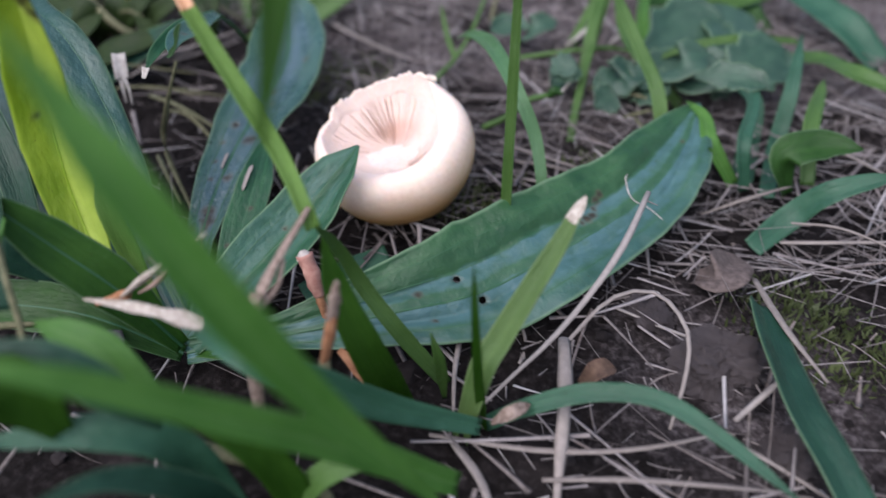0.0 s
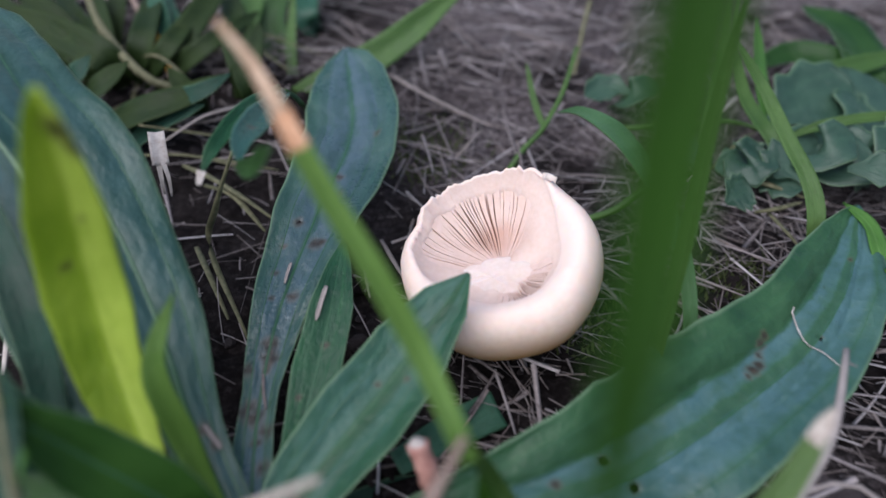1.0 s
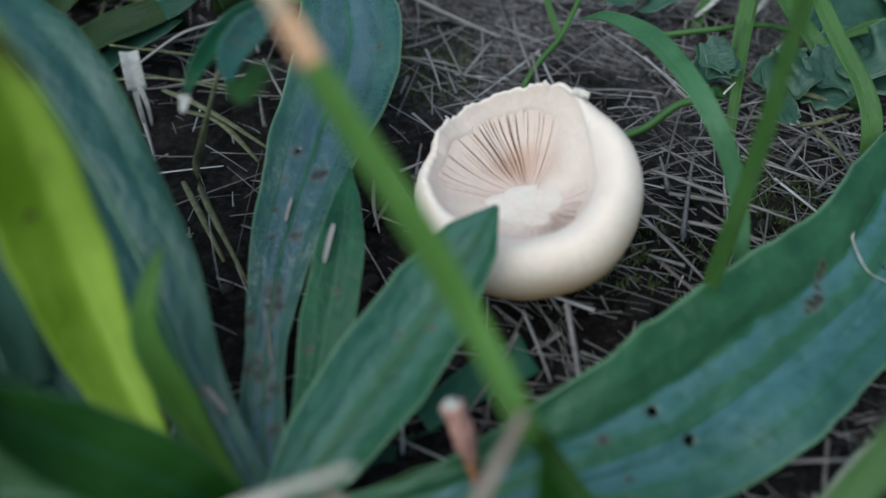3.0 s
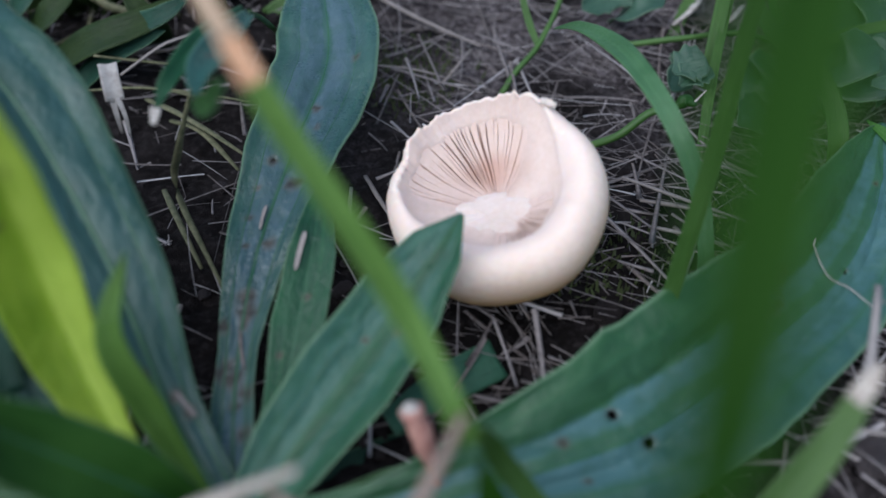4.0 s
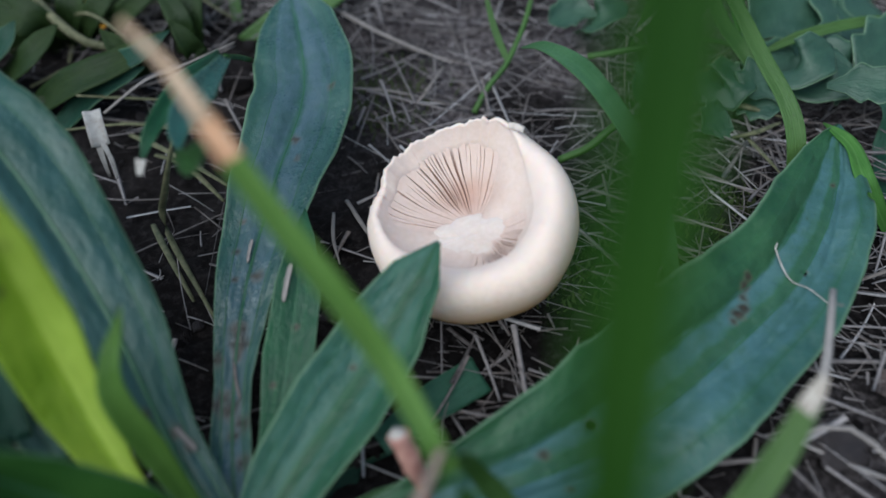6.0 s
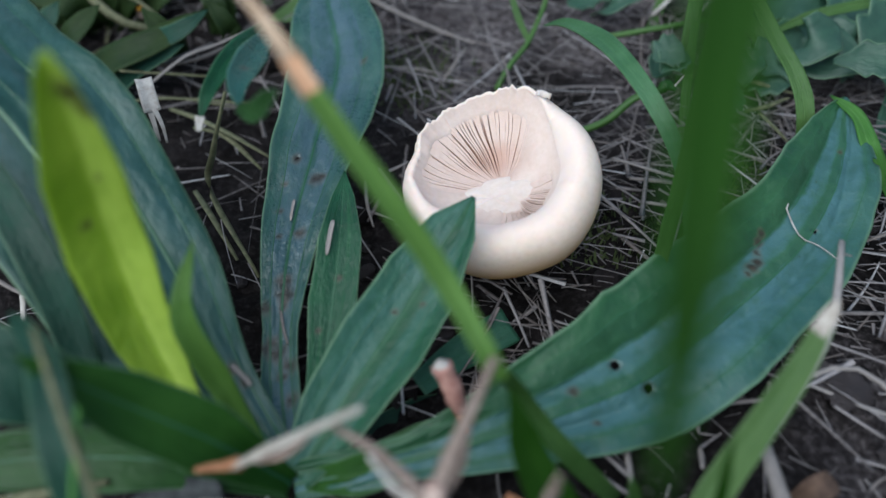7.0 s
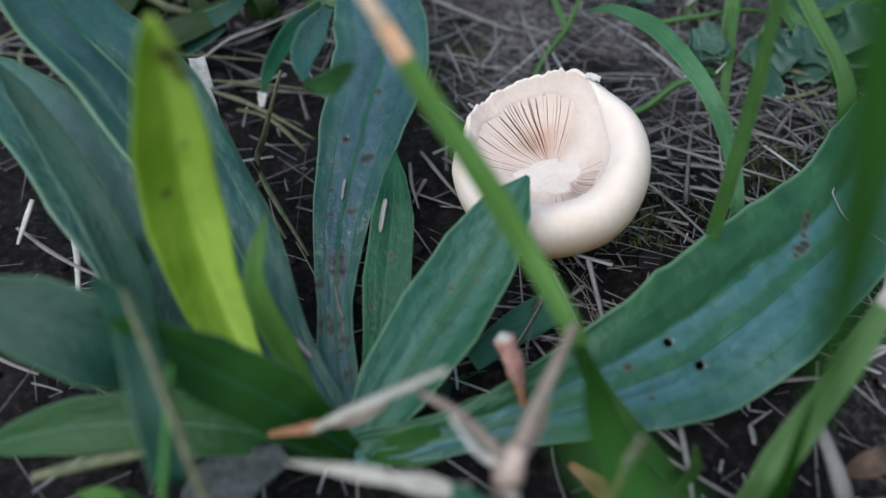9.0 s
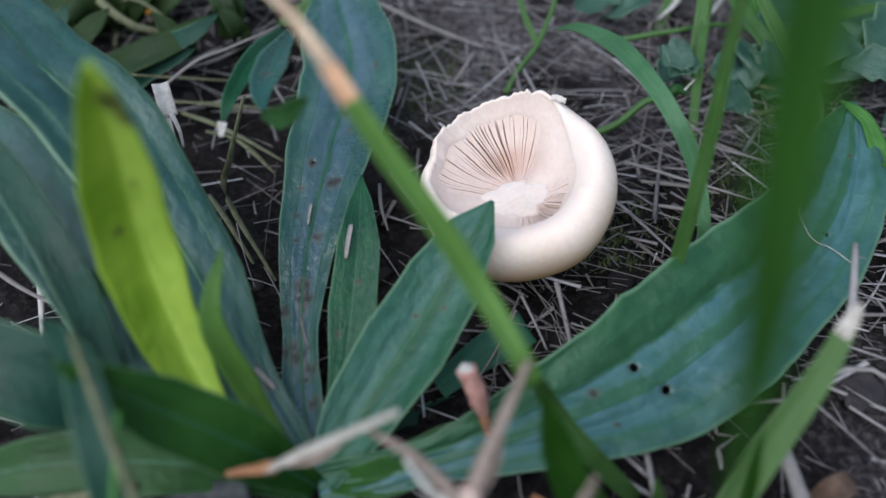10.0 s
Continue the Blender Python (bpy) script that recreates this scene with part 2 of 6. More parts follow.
def flesh_material(name, base, tint, rough=0.55, scatter=0.3, disc=None, core=None):
    m, t, bsdf, link = nodes_of(name)
    a, b = noise_node(t, 60, 4), noise_node(t, 700, 5)
    col = ramp(t, a.outputs[0], [(0.35, base), (0.75, tint)]).outputs[0]
    col = mixed(t, 0.15, col, ramp(t, b.outputs[0], [(0.35, (0.45, 0.31, 0.2)), (0.6, base)]).outputs[0])
    dots = ramp(t, noise_node(t, 1100, 2, 0.5).outputs[0], [(0.79, (0, 0, 0)), (0.81, (0.6,) * 3)]).outputs[0]
    col = mixed(t, dots, col, (0.3, 0.2, 0.12))
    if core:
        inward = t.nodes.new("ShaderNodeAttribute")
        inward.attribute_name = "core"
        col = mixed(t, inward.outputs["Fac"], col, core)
    if disc:
        place = t.nodes.new("ShaderNodeTexCoord")
        split = t.nodes.new("ShaderNodeSeparateXYZ")
        link(place.outputs["Object"], split.inputs[0])
        high = t.nodes.new("ShaderNodeMapRange")
        high.inputs["From Min"].default_value, high.inputs["From Max"].default_value = -0.006, 0.0075
        high.inputs["To Min"].default_value, high.inputs["To Max"].default_value = 1.0, 0.0
        link(split.outputs[2], high.inputs[0])
        col = mixed(t, high.outputs[0], col, mixed(t, 0.95, col, disc))
    link(col, bsdf.inputs["Base Color"])
    bsdf.inputs["Roughness"].default_value = rough
    bsdf.inputs["Specular IOR Level"].default_value = 0.22
    bsdf.inputs["Subsurface Weight"].default_value = scatter
    bsdf.inputs["Subsurface Radius"].default_value = (0.004, 0.002, 0.001)
    bsdf.inputs["Subsurface Scale"].default_value = 1.0
    bumped(t, bsdf, mixed(t, 0.5, b.outputs[0], noise_node(t, 230, 4).outputs[0]), 0.25, 0.0006)
    return m


SOIL = soil_material()
CAP = flesh_material("mushroom_skin", (0.8, 0.65, 0.57), (0.76, 0.58, 0.48), 0.72, disc=(0.53, 0.3, 0.1), core=(0.7, 0.56, 0.51))
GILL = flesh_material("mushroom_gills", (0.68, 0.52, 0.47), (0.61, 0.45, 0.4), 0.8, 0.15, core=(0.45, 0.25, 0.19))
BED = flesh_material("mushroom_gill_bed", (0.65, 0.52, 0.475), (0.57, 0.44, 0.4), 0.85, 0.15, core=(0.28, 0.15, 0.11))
FLESH = flesh_material("mushroom_flesh", (0.66, 0.56, 0.53), (0.57, 0.46, 0.42), 0.9, 0.25)

# ---- mesh helpers ----


def mesh_object(name, verts, faces, material, parent=None, label="", smooth=True):
    me = bpy.data.meshes.new(name)
    me.from_pydata([tuple(v) for v in verts], [], faces)
    me.update()
    if smooth:
        me.polygons.foreach_set("use_smooth", [True] * len(me.polygons))
    me.materials.append(material)
    ob = new(name, me)
    if parent:
        ob.parent = parent
    return tagged(ob, label)


def spline(points, n):
    """A smooth curve through a few control points, n + 1 samples even along it."""
    p = [Vector(q) for q in points]
    p = [2 * p[0] - p[1], *p, 2 * p[-1] - p[-2]]
    dense = []
    for i in range(1, len(p) - 2):
        for k in range(24):
            u = k / 24
            a, b, c, d = p[i - 1], p[i], p[i + 1], p[i + 2]
            dense.append(0.5 * (2 * b + (c - a) * u + (2 * a - 5 * b + 4 * c - d) * u * u + (3 * b - a - 3 * c + d) * u ** 3))
    dense.append(p[-2])
    run = [0.0]
    for a, b in zip(dense, dense[1:]):
        run.append(run[-1] + (b - a).length)
    out = []
    for k in range(n + 1):
        s = run[-1] * k / n
        i = min(max(np.searchsorted(run, s) - 1, 0), len(dense) - 2)
        f = (s - run[i]) / max(1e-9, run[i + 1] - run[i])
        out.append(dense[i].lerp(dense[i + 1], f))
    return out


def ribbon(name, points, width, profile, material, facing=(0, -0.7, 0.7), facing_end=None, fold=0.25, groove=0.0, pleats=5, ripple=0.0006, n=48, across=10,
           thick=0.00035, parent=None, label="", spots=(), holes=(), seed=0):
    """A leaf or grass blade along a few control points. profile: half width by length, as (place, share) pairs.
    fold: how far the halves rise from the midrib; groove: depth of the lengthwise veins; spots and holes: (across, along, radius in metres)."""
    line = spline(points, n)
    length = sum((b - a).length for a, b in zip(line, line[1:]))
    n0 = Vector(facing).normalized()
    n1 = Vector(facing_end or facing).normalized()
    ps, pw = zip(*profile)
    top, bottom, us, vs, sp = [], [], [], [], []
    for k, c in enumerate(line):
        v = k / n
        tangent = (line[min(k + 1, n)] - line[max(k - 1, 0)]).normalized()
        side = tangent.cross(n0.lerp(n1, v)).normalized()
        up = side.cross(tangent).normalized()
        half = 0.5 * width * float(np.interp(v, ps, pw))
        for j in range(across + 1):
            u = 2 * j / across - 1
            wob = noise.noise(Vector((u * 0.9 + seed * 7.3, v * length * 45, seed * 3.1)))
            fine = noise.noise(Vector((u * 5 + seed, v * length * 160, 4.0 + seed)))
            edge = half * (1 + 0.03 * noise.noise(Vector((seed + 9.0 * (u > 0), v * length * 120, 0.5))) * (abs(u) > 0.5))
            h = fold * half * abs(u) ** 1.3 + ripple * (1.6 * wob * abs(u) + 0.22 * fine) * min(1, half / 0.004)
            h += groove * abs(math.sin(0.5 * math.pi * pleats * (u + 0.12 * wob) + 0.25 * seed)) ** 0.8 * min(1, half / 0.014) ** 2 * (1 - abs(u)) ** 0.3
            p = c + side * (u * edge) + up * h
            top.append(p)
            bottom.append(p - up * thick)
            us.append(u)
            vs.append(v * length + 0.37 * seed)
            sp.append(max([max(0.0, min(1.0, 1.6 - 1.2 * math.hypot((u - a) * half, (v - b) * length) / (1.35 * r)
                                        + 0.5 * noise.noise(p * 700))) for a, b, r in spots] + [0.0]))
    row, count = across + 1, len(top)
    faces = []
    keep = {}
    for k in range(n):
        half = 0.5 * width * float(np.interp((k + 0.5) / n, ps, pw))
        for j in range(across):
            u, v = 2 * (j + 0.5) / across - 1, (k + 0.5) / n
            if any(math.hypot((u - a) * half, (v - b) * length) < r for a, b, r in holes):
                continue
            keep[k, j] = True
    for a, b, r in holes:
        k0, j0 = b * n, (a + 1) * across / 2
        ka, ja = min(int(k0), n - 1), min(int(j0), across - 1)
        fk, fj = k0 - ka, j0 - ja
        mid = (top[ka * row + ja] * (1 - fk) + top[(ka + 1) * row + ja] * fk) * (1 - fj) + (top[ka * row + ja + 1] * (1 - fk) + top[(ka + 1) * row + ja + 1] * fk) * fj
        for k in range(n + 1):
            if abs(k / n - b) * length > 3 * r:
                continue
            for j in range(across + 1):
                around = [(k + dk, j + dj) for dk in (-1, 0) for dj in (-1, 0) if 0 <= k + dk < n and 0 <= j + dj < across]
                gone = sum(q not in keep for q in around)
                away = top[k * row + j] - mid
                if 0 < gone < len(around) and 0 < away.length < 2.5 * r:
                    i = k * row + j
                    shift = away * (r / away.length - 1)
                    top[i], bottom[i] = top[i] + shift, bottom[i] + shift
    for k, j in keep:
        a = k * row + j
        q = (a, a + 1, a + row + 1, a + row)
        faces.append(q)
        faces.append(tuple(i + count for i in reversed(q)))
        for (dk, dj), e in (((-1, 0), (q[1], q[0])), ((1, 0), (q[3], q[2])), ((0, -1), (q[0], q[3])), ((0, 1), (q[2], q[1]))):
            if (k + dk, j + dj) not in keep:
                faces.append((e[0], e[1], e[1] + count, e[0] + count))
    ob = mesh_object(name, top + bottom, faces, material, parent, label)
    ob["rows"], ob["columns"] = n, across
    for key, vals in (("across", us + us), ("along", vs + vs), ("spot", sp + sp)):
        ob.data.attributes.new(key, "FLOAT", "POINT").data.foreach_set("value", vals)
    return ob


def vein(name, leaf, n, across, u, width, material, until=0.93, label=""):
    """A raised rib along a leaf at one place across it, as a part of that leaf."""
    row = across + 1
    j = round((u + 1) * across / 2)
    vs = leaf.data.vertices
    verts, faces = [], []
    last = int(n * until)
    for k in range(last + 1):
        c, a, b = vs[k * row + j].co, vs[k * row + j - 1].co, vs[k * row + j + 1].co
        side = (b - a).normalized()
        ahead = vs[min(k + 1, n) * row + j].co - vs[max(k - 1, 0) * row + j].co
        up = side.cross(ahead).normalized()
        w = 0.5 * width * (1 - 0.7 * k / last)
        for dx, dz in ((-1, -0.12), (-0.45, 0.45), (0.45, 0.45), (1, -0.12)):
            verts.append(c + side * (dx * w) + up * (dz * w))
    for k in range(last):
        for i in range(3):
            a = 4 * k + i
            faces.append((a, a + 1, a + 5, a + 4))
    return mesh_object(name, verts, faces, material, leaf, label)


def tube(name, points, radii, material, parent=None, label="", sides=7, n=16, rough=0.12, seed=0, flat=1.0):
    """A stem along a few control points, with uneven sides; flat squashes its section."""
    line = spline(points, n)
    verts, faces = [], []
    ref = Vector((0.13, 0.3, 1)).normalized()
    for k, c in enumerate(line):
        tangent = (line[min(k + 1, n)] - line[max(k - 1, 0)]).normalized()
        a = tangent.cross(ref).normalized()
        b = a.cross(tangent)
        r = float(np.interp(k / n, np.linspace(0, 1, len(radii)), radii))
        for j in range(sides):
            w = 2 * math.pi * j / sides
            rr = r * (1 + rough * noise.noise(Vector((3 * math.cos(w) + seed, 3 * math.sin(w), k * 0.35))) * 2)
            verts.append(c + a * (rr * math.cos(w)) + b * (rr * flat * math.sin(w)))
    for k in range(n):
        for j in range(sides):
            q = k * sides + j, k * sides + (j + 1) % sides
            faces.append((q[0], q[1], q[1] + sides, q[0] + sides))
    faces.append(tuple(reversed(range(sides))))
    faces.append(tuple(range(n * sides, (n + 1) * sides)))
    return mesh_object(name, verts, faces, material, parent, label)


def thing(name, at, label, category, group="", kind=""):
    ob = new(name)
    ob.empty_display_size = 0.01
    ob.location = at
    return tagged(ob, label, category, group, kind)


def adopt(ob, *parts):
    """Hang parts, built in world places, under a thing."""
    bpy.context.view_layer.update()
    for p in parts:
        p.parent = ob
        p.matrix_parent_inverse = Matrix.Translation(ob.location).inverted()


# ---- ground ----


def ground_height(x, y):
    p = Vector((x, y, 0))
    near = max(0.0, 1 - math.hypot(x + 0.02, y - 0.25) / 1.5)
    h = 0.004 * noise.noise(p * 14) + 0.0022 * noise.noise(p * 55) + 0.0024 * abs(noise.noise(p * 130)) + 0.0011 * noise.noise(p * 330)
    return GROUND_Z + h * near ** 0.5 + 0.004 * max(0, min(1, (y - 0.27) / 0.08)) + 0.03 * noise.noise(p * 0.7) * (1 - near)


def axis(lo, hi, step, reach):
    inner = list(np.arange(lo, hi + step / 2, step))
    out, d, s = [], 0, step
    while d < reach:
        s *= 1.35
        d += s
        out.append(d)
    return [lo - d for d in reversed(out)] + inner + [hi + d for d in out]


gx, gy = axis(-0.3, 0.3, 0.0022, 300), axis(0.06, 0.5, 0.0022, 300)
gv = [(x, y, ground_height(x, y)) for y in gy for x in gx]
gf = [(j * len(gx) + i, j * len(gx) + i + 1, (j + 1) * len(gx) + i + 1, (j + 1) * len(gx) + i) for j in range(len(gy) - 1) for i in range(len(gx) - 1)]
# paler bare soil, held off the left where the painted gap shade stays
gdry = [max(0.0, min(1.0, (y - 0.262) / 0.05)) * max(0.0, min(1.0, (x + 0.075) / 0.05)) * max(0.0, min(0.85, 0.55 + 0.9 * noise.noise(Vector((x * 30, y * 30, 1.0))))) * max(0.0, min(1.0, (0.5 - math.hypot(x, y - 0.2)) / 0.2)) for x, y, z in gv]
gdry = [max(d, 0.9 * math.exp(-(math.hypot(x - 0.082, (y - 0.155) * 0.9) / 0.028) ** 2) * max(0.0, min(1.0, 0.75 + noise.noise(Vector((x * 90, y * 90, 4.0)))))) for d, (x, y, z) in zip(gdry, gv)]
ground = tagged(mesh_object("ground", gv, gf, SOIL), "dark crumbly soil with leaf-gap shade in its colour, strewn with dead grass", "ground", kind="structure")

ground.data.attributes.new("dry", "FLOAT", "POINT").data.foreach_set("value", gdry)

# ---- mushroom ----


def mushroom(centre, tilt):
    root = thing("mushroom", (0, 0, 0), "cream overturned mushroom with pinkish gills and ragged rim", "mushroom")
    sides = 168
    outer = [(0.0, -0.0215), (0.006, -0.0212), (0.0125, -0.0192), (0.019, -0.0145), (0.0235, -0.0085), (0.026, -0.001), (0.0264, 0.005),
             (0.0258, 0.0092), (0.0248, 0.0126), (0.0239, 0.0142), (0.0231, 0.0148), (0.0225, 0.0145), (0.0222, 0.0136)]
    rolled = [(0.0, -0.0215), (0.006, -0.0212), (0.0125, -0.0192), (0.019, -0.0145), (0.0235, -0.0085), (0.0259, -0.0025), (0.0266, 0.003),
              (0.026, 0.0078), (0.0243, 0.011), (0.022, 0.0124), (0.0199, 0.012), (0.018, 0.0106), (0.0164, 0.0088)]
    prof, prof_in = (spline([(r, 0, z) for r, z in line], 44) for line in (outer, rolled))

    def ease(lo, hi, x):
        f = max(0.0, min(1.0, (x - lo) / (hi - lo)))
        return f * f * (3 - 2 * f)

    def roll(w):
        """How far the margin is rolled in: fully in front and to one side, hardly at the ragged back."""
        a = (w + math.pi) % (2 * math.pi) - math.pi
        return max(0.22 * ease(2.3, 2.8, abs(a)), 1 - ease(0.1, 1.2, a) if a > -1 else 1 - 0.7 * ease(2.2, 2.9, -a))

    def bent(r, z, w):
        """Uneven cap: oval, a lower front lip, a ragged upper rim."""
        rimness = max(0.0, min(1.0, (z + 0.001) / 0.0148)) ** 1.3
        c, s = math.cos(w), math.sin(w)
        q = Vector((2 * c, 2 * s, 0.3))
        r *= 1 + 0.025 * noise.noise(q * 0.8) + 0.02 * math.cos(2 * w + 0.6)
        z += rimness * (0.0012 * noise.noise(q * 1.2 + Vector((0, 0, 5))) + 0.0003 * noise.noise(q * 4))
        z -= rimness * 0.0012 * max(0, math.sin(w + 0.2))
        z -= rimness * 0.0016 * max(0, math.cos(w + 1.2)) ** 1.5
        r *= 1 - 0.06 * rimness * max(0, math.cos(w - 2.5))
        z -= 0.0018 * rimness * max(0, math.cos(w - 2.4)) ** 1.5
        return Vector((r * c, r * s, z))

    def torn(w, k):
        """How far the rim is nibbled away: jagged at the back, smooth in front."""
        back = max(0.5, min(1.0, 0.35 + 1.1 * math.sin(w - 0.1)))
        q = Vector((math.cos(w), math.sin(w), 0))
        a = noise.noise(q * 4.2 + Vector((3, 1, 0))) + 0.8 * noise.noise(q * 9.5) + 1.2 * noise.noise(q * 25)
        return 0.0018 * back * a * max(0.0, (k - 32) / 12) * (1 - 0.8 * roll(w))

    verts, faces = [], []
    for k in range(45):
        for j in range(sides):
            w = 2 * math.pi * j / sides
            p = prof[k].lerp(prof_in[k], roll(w))
            q = Vector((2.6 * math.cos(w), 2.6 * math.sin(w), 7.0))
            thin = max(0.0, 0.25 + math.sin(w - 0.45) + 0.45 * noise.noise(q)) * max(0, k - 30) / 14 * (1 - roll(w))
            v = bent(max(p.x, 0.00005) + 0.0026 * thin, p.z, w)
            v.z += torn(w, k) + 0.0004 * noise.noise(Vector((5 * math.cos(w), 5 * math.sin(w), k * 0.25))) * max(0, k - 26) / 18
            verts.append(v)
    m = len(prof)
    for k in range(m - 1):
        for j in range(sides):
            a, b = k * sides + j, k * sides + (j + 1) % sides
            faces.append((a, b, b + sides, a + sides))
    faces.append(tuple(reversed(range(sides))))
    cap = mesh_object("cap", verts, faces, CAP)
    cap.data.attributes.new("core", "FLOAT", "POINT").data.foreach_set("value", [ease(31, 44, i // sides) for i in range(len(verts))])

    wide = spline([(0.0224, 0, 0.0124), (0.0208, 0, 0.0101), (0.0182, 0, 0.0076), (0.0138, 0, 0.0042), (0.0085, 0, 0.0018), (0.0, 0, 0.001)], 24)
    narrow = spline([(0.0167, 0, 0.0086), (0.0153, 0, 0.0068), (0.0134, 0, 0.0048), (0.011, 0, 0.003), (0.008, 0, 0.0016), (0.0, 0, 0.001)], 24)

    def inner(k, w):
        return wide[k].lerp(narrow[k], roll(w))

    def widened(w, k):
        return (0.0006 + 0.0022 * max(0.0, 0.25 + math.sin(w - 0.45))) * max(0.0, 1 - k / 10) * (1 - roll(w))

    def raised(w, k):
        right = max(0.0, math.cos(w + 0.25))
        return (0.0021 + 0.85 * torn(w, 44)) * max(0.0, 1 - k / 8) ** 1.4 * (1 - roll(w)) + 0.0036 * right * (math.sin(math.pi * min(1, k / 15)) ** 1.2) * (1 - 0.85 * roll(w))

    def near(w, mid, wide):
        return math.exp(-(((w - mid + math.pi) % (2 * math.pi) - math.pi) / wide) ** 2)

    def shown(w):
        """Where the gills stand open: a fan at the back and short ones under the rolled front."""
        return ease(0.04, 0.6, max(near(w, 2.05, 0.75), 1.2 * near(w, -0.85, 0.55)) + 0.06)

    def normal_at(k, w):
        p, q = inner(k, w), inner(min(k + 1, 24), w)
        return Vector((-(p.z - q.z), 0, (p.x - q.x))).normalized()

    verts, faces, tone = [], [], []
    for k in range(25):
        for j in range(sides):
            w = 2 * math.pi * j / sides
            p = inner(k, w)
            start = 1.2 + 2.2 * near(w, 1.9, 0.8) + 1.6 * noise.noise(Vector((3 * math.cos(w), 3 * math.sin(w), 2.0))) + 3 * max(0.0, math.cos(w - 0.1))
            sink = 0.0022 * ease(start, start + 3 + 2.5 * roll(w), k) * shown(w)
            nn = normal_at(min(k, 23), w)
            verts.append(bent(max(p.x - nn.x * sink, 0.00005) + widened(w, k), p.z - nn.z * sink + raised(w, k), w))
            # brown tone deepens where gills open, standing in for shade in the slits
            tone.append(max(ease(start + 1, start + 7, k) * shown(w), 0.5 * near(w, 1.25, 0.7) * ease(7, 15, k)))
    for k in range(24):
        for j in range(sides):
            a, b = k * sides + j, k * sides + (j + 1) % sides
            faces.append((a, a + sides, b + sides, b))
    bed = mesh_object("gill_bed", verts, faces, BED, label="pinkish brown flesh with painted slit shade between gills")
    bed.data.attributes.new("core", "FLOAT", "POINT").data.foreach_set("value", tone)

    rnd = random.Random(4)
    blades, gills = 126, []
    for g in range(blades):
        w0 = 2 * math.pi * (g + 0.34 * rnd.uniform(-1, 1)) / blades
        back = near(w0, 2.02, 0.36)
        front = 0.9 * near(w0, -0.95, 0.42)
        gap = (0.46 * back + 0.1 * near(w0, 2.7, 0.5)) * rnd.uniform(0.2, 1.25) + 0.85 * front * rnd.uniform(0.7, 1.1) + 0.002
        lean, cut = rnd.uniform(-0.05, 0.05) * (0.2 + 0.8 * back), rnd.uniform(-0.0002, 0.0002) * (0.15 + 0.85 * max(back, front))
        first, last = 1 + round(6 * near(w0, 0.15, 0.7)), 22
        fade = (rnd.uniform(2.2, 6.5) + 2.0 * (1 - back)) * (1 - 0.8 * min(1, front))
        plain = min(1.0, gap / 0.25)
        verts, faces, tone = [], [], []
        cols = list(range(first, last + 1))
        for k in cols:
            p, nrm = inner(k, w0), normal_at(k, w0)
            open_here = ease(fade - 2, fade + 3, k) * (1 - 0.75 * ease(15 + 3 * min(1, front), 19 + 3 * min(1, front), k))
            half = math.pi * p.x / blades * (1.04 - gap * open_here)
            top = cut * open_here - 0.0002 - 0.00015 * (1 - ease(fade - 2.5, fade + 1.5, k)) - 0.0002 * (1 - shown(w0)) - 0.0009 * ease(16, 21, k) * (0.2 + front)
            for side in (-1, 1):
                for lift, share in ((-0.0028, 1.0), (top, 1.0 - 0.14 * plain * open_here)):
                    r, z = p.x + nrm.x * lift + widened(w0, k), p.z + nrm.z * lift + raised(w0, k)
                    w = w0 + lean * (lift + 0.003) * 60 * open_here + 0.012 * math.sin(k * 0.45 + g * 0.3)
                    verts.append(bent(max(r, 0.001), z, w) + Vector((-math.sin(w), math.cos(w), 0)) * side * half * share)
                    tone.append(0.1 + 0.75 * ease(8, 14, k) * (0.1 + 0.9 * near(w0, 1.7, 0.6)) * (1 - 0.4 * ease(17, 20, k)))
        for i in range(len(cols) - 1):
            a = 4 * i
            b = a + 4
            faces += [(a, a + 1, b + 1, b), (a + 2, b + 2, b + 3, a + 3), (a + 1, a + 3, b + 3, b + 1)]
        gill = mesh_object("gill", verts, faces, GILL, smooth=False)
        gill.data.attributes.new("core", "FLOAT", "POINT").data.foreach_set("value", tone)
        gills.append(gill)

    verts, faces = [], []
    rings = [(0.0125, -0.002), (0.0108, -0.0003), (0.0094, 0.0004), (0.0076, 0.0011), (0.0052, 0.0017), (0.0027, 0.0021), (0.0001, 0.0021)]
    for k, (r, z) in enumerate(rings):
        for j in range(48):
            w = 2 * math.pi * j / 48
            q = Vector((r * 330 * math.cos(w), r * 330 * math.sin(w), 0.6))
            verts.append(Vector((1.6 * r * math.cos(w) * (1.3 - 24 * r if math.cos(w) < 0 else 1.0), 0.82 * r * math.sin(w), z)) * (1 + 0.1 * noise.noise(q * 0.6) + 0.05 * noise.noise(q * 1.9)) + Vector((-0.0026, -0.0036, 0.0007 * noise.noise(q) + 0.0005 * noise.noise(q * 2.1))))
    for k in range(len(rings) - 1):
        for j in range(48):
            a, b = k * 48 + j, k * 48 + (j + 1) % 48
            faces.append((a, b, b + 48, a + 48))
    stub = mesh_object("stem_stub", verts, faces, FLESH, label="white broken-off stem stub")

    parts = [cap, bed, stub, *gills]
    for i in range(2):
        w = (0.85, 0.92)[i]
        base = bent(0.0246, 0.0152, w)
        out = Vector((math.cos(w), math.sin(w), 0))
        s = (0.0021, 0.0013)[i]
        vs = []
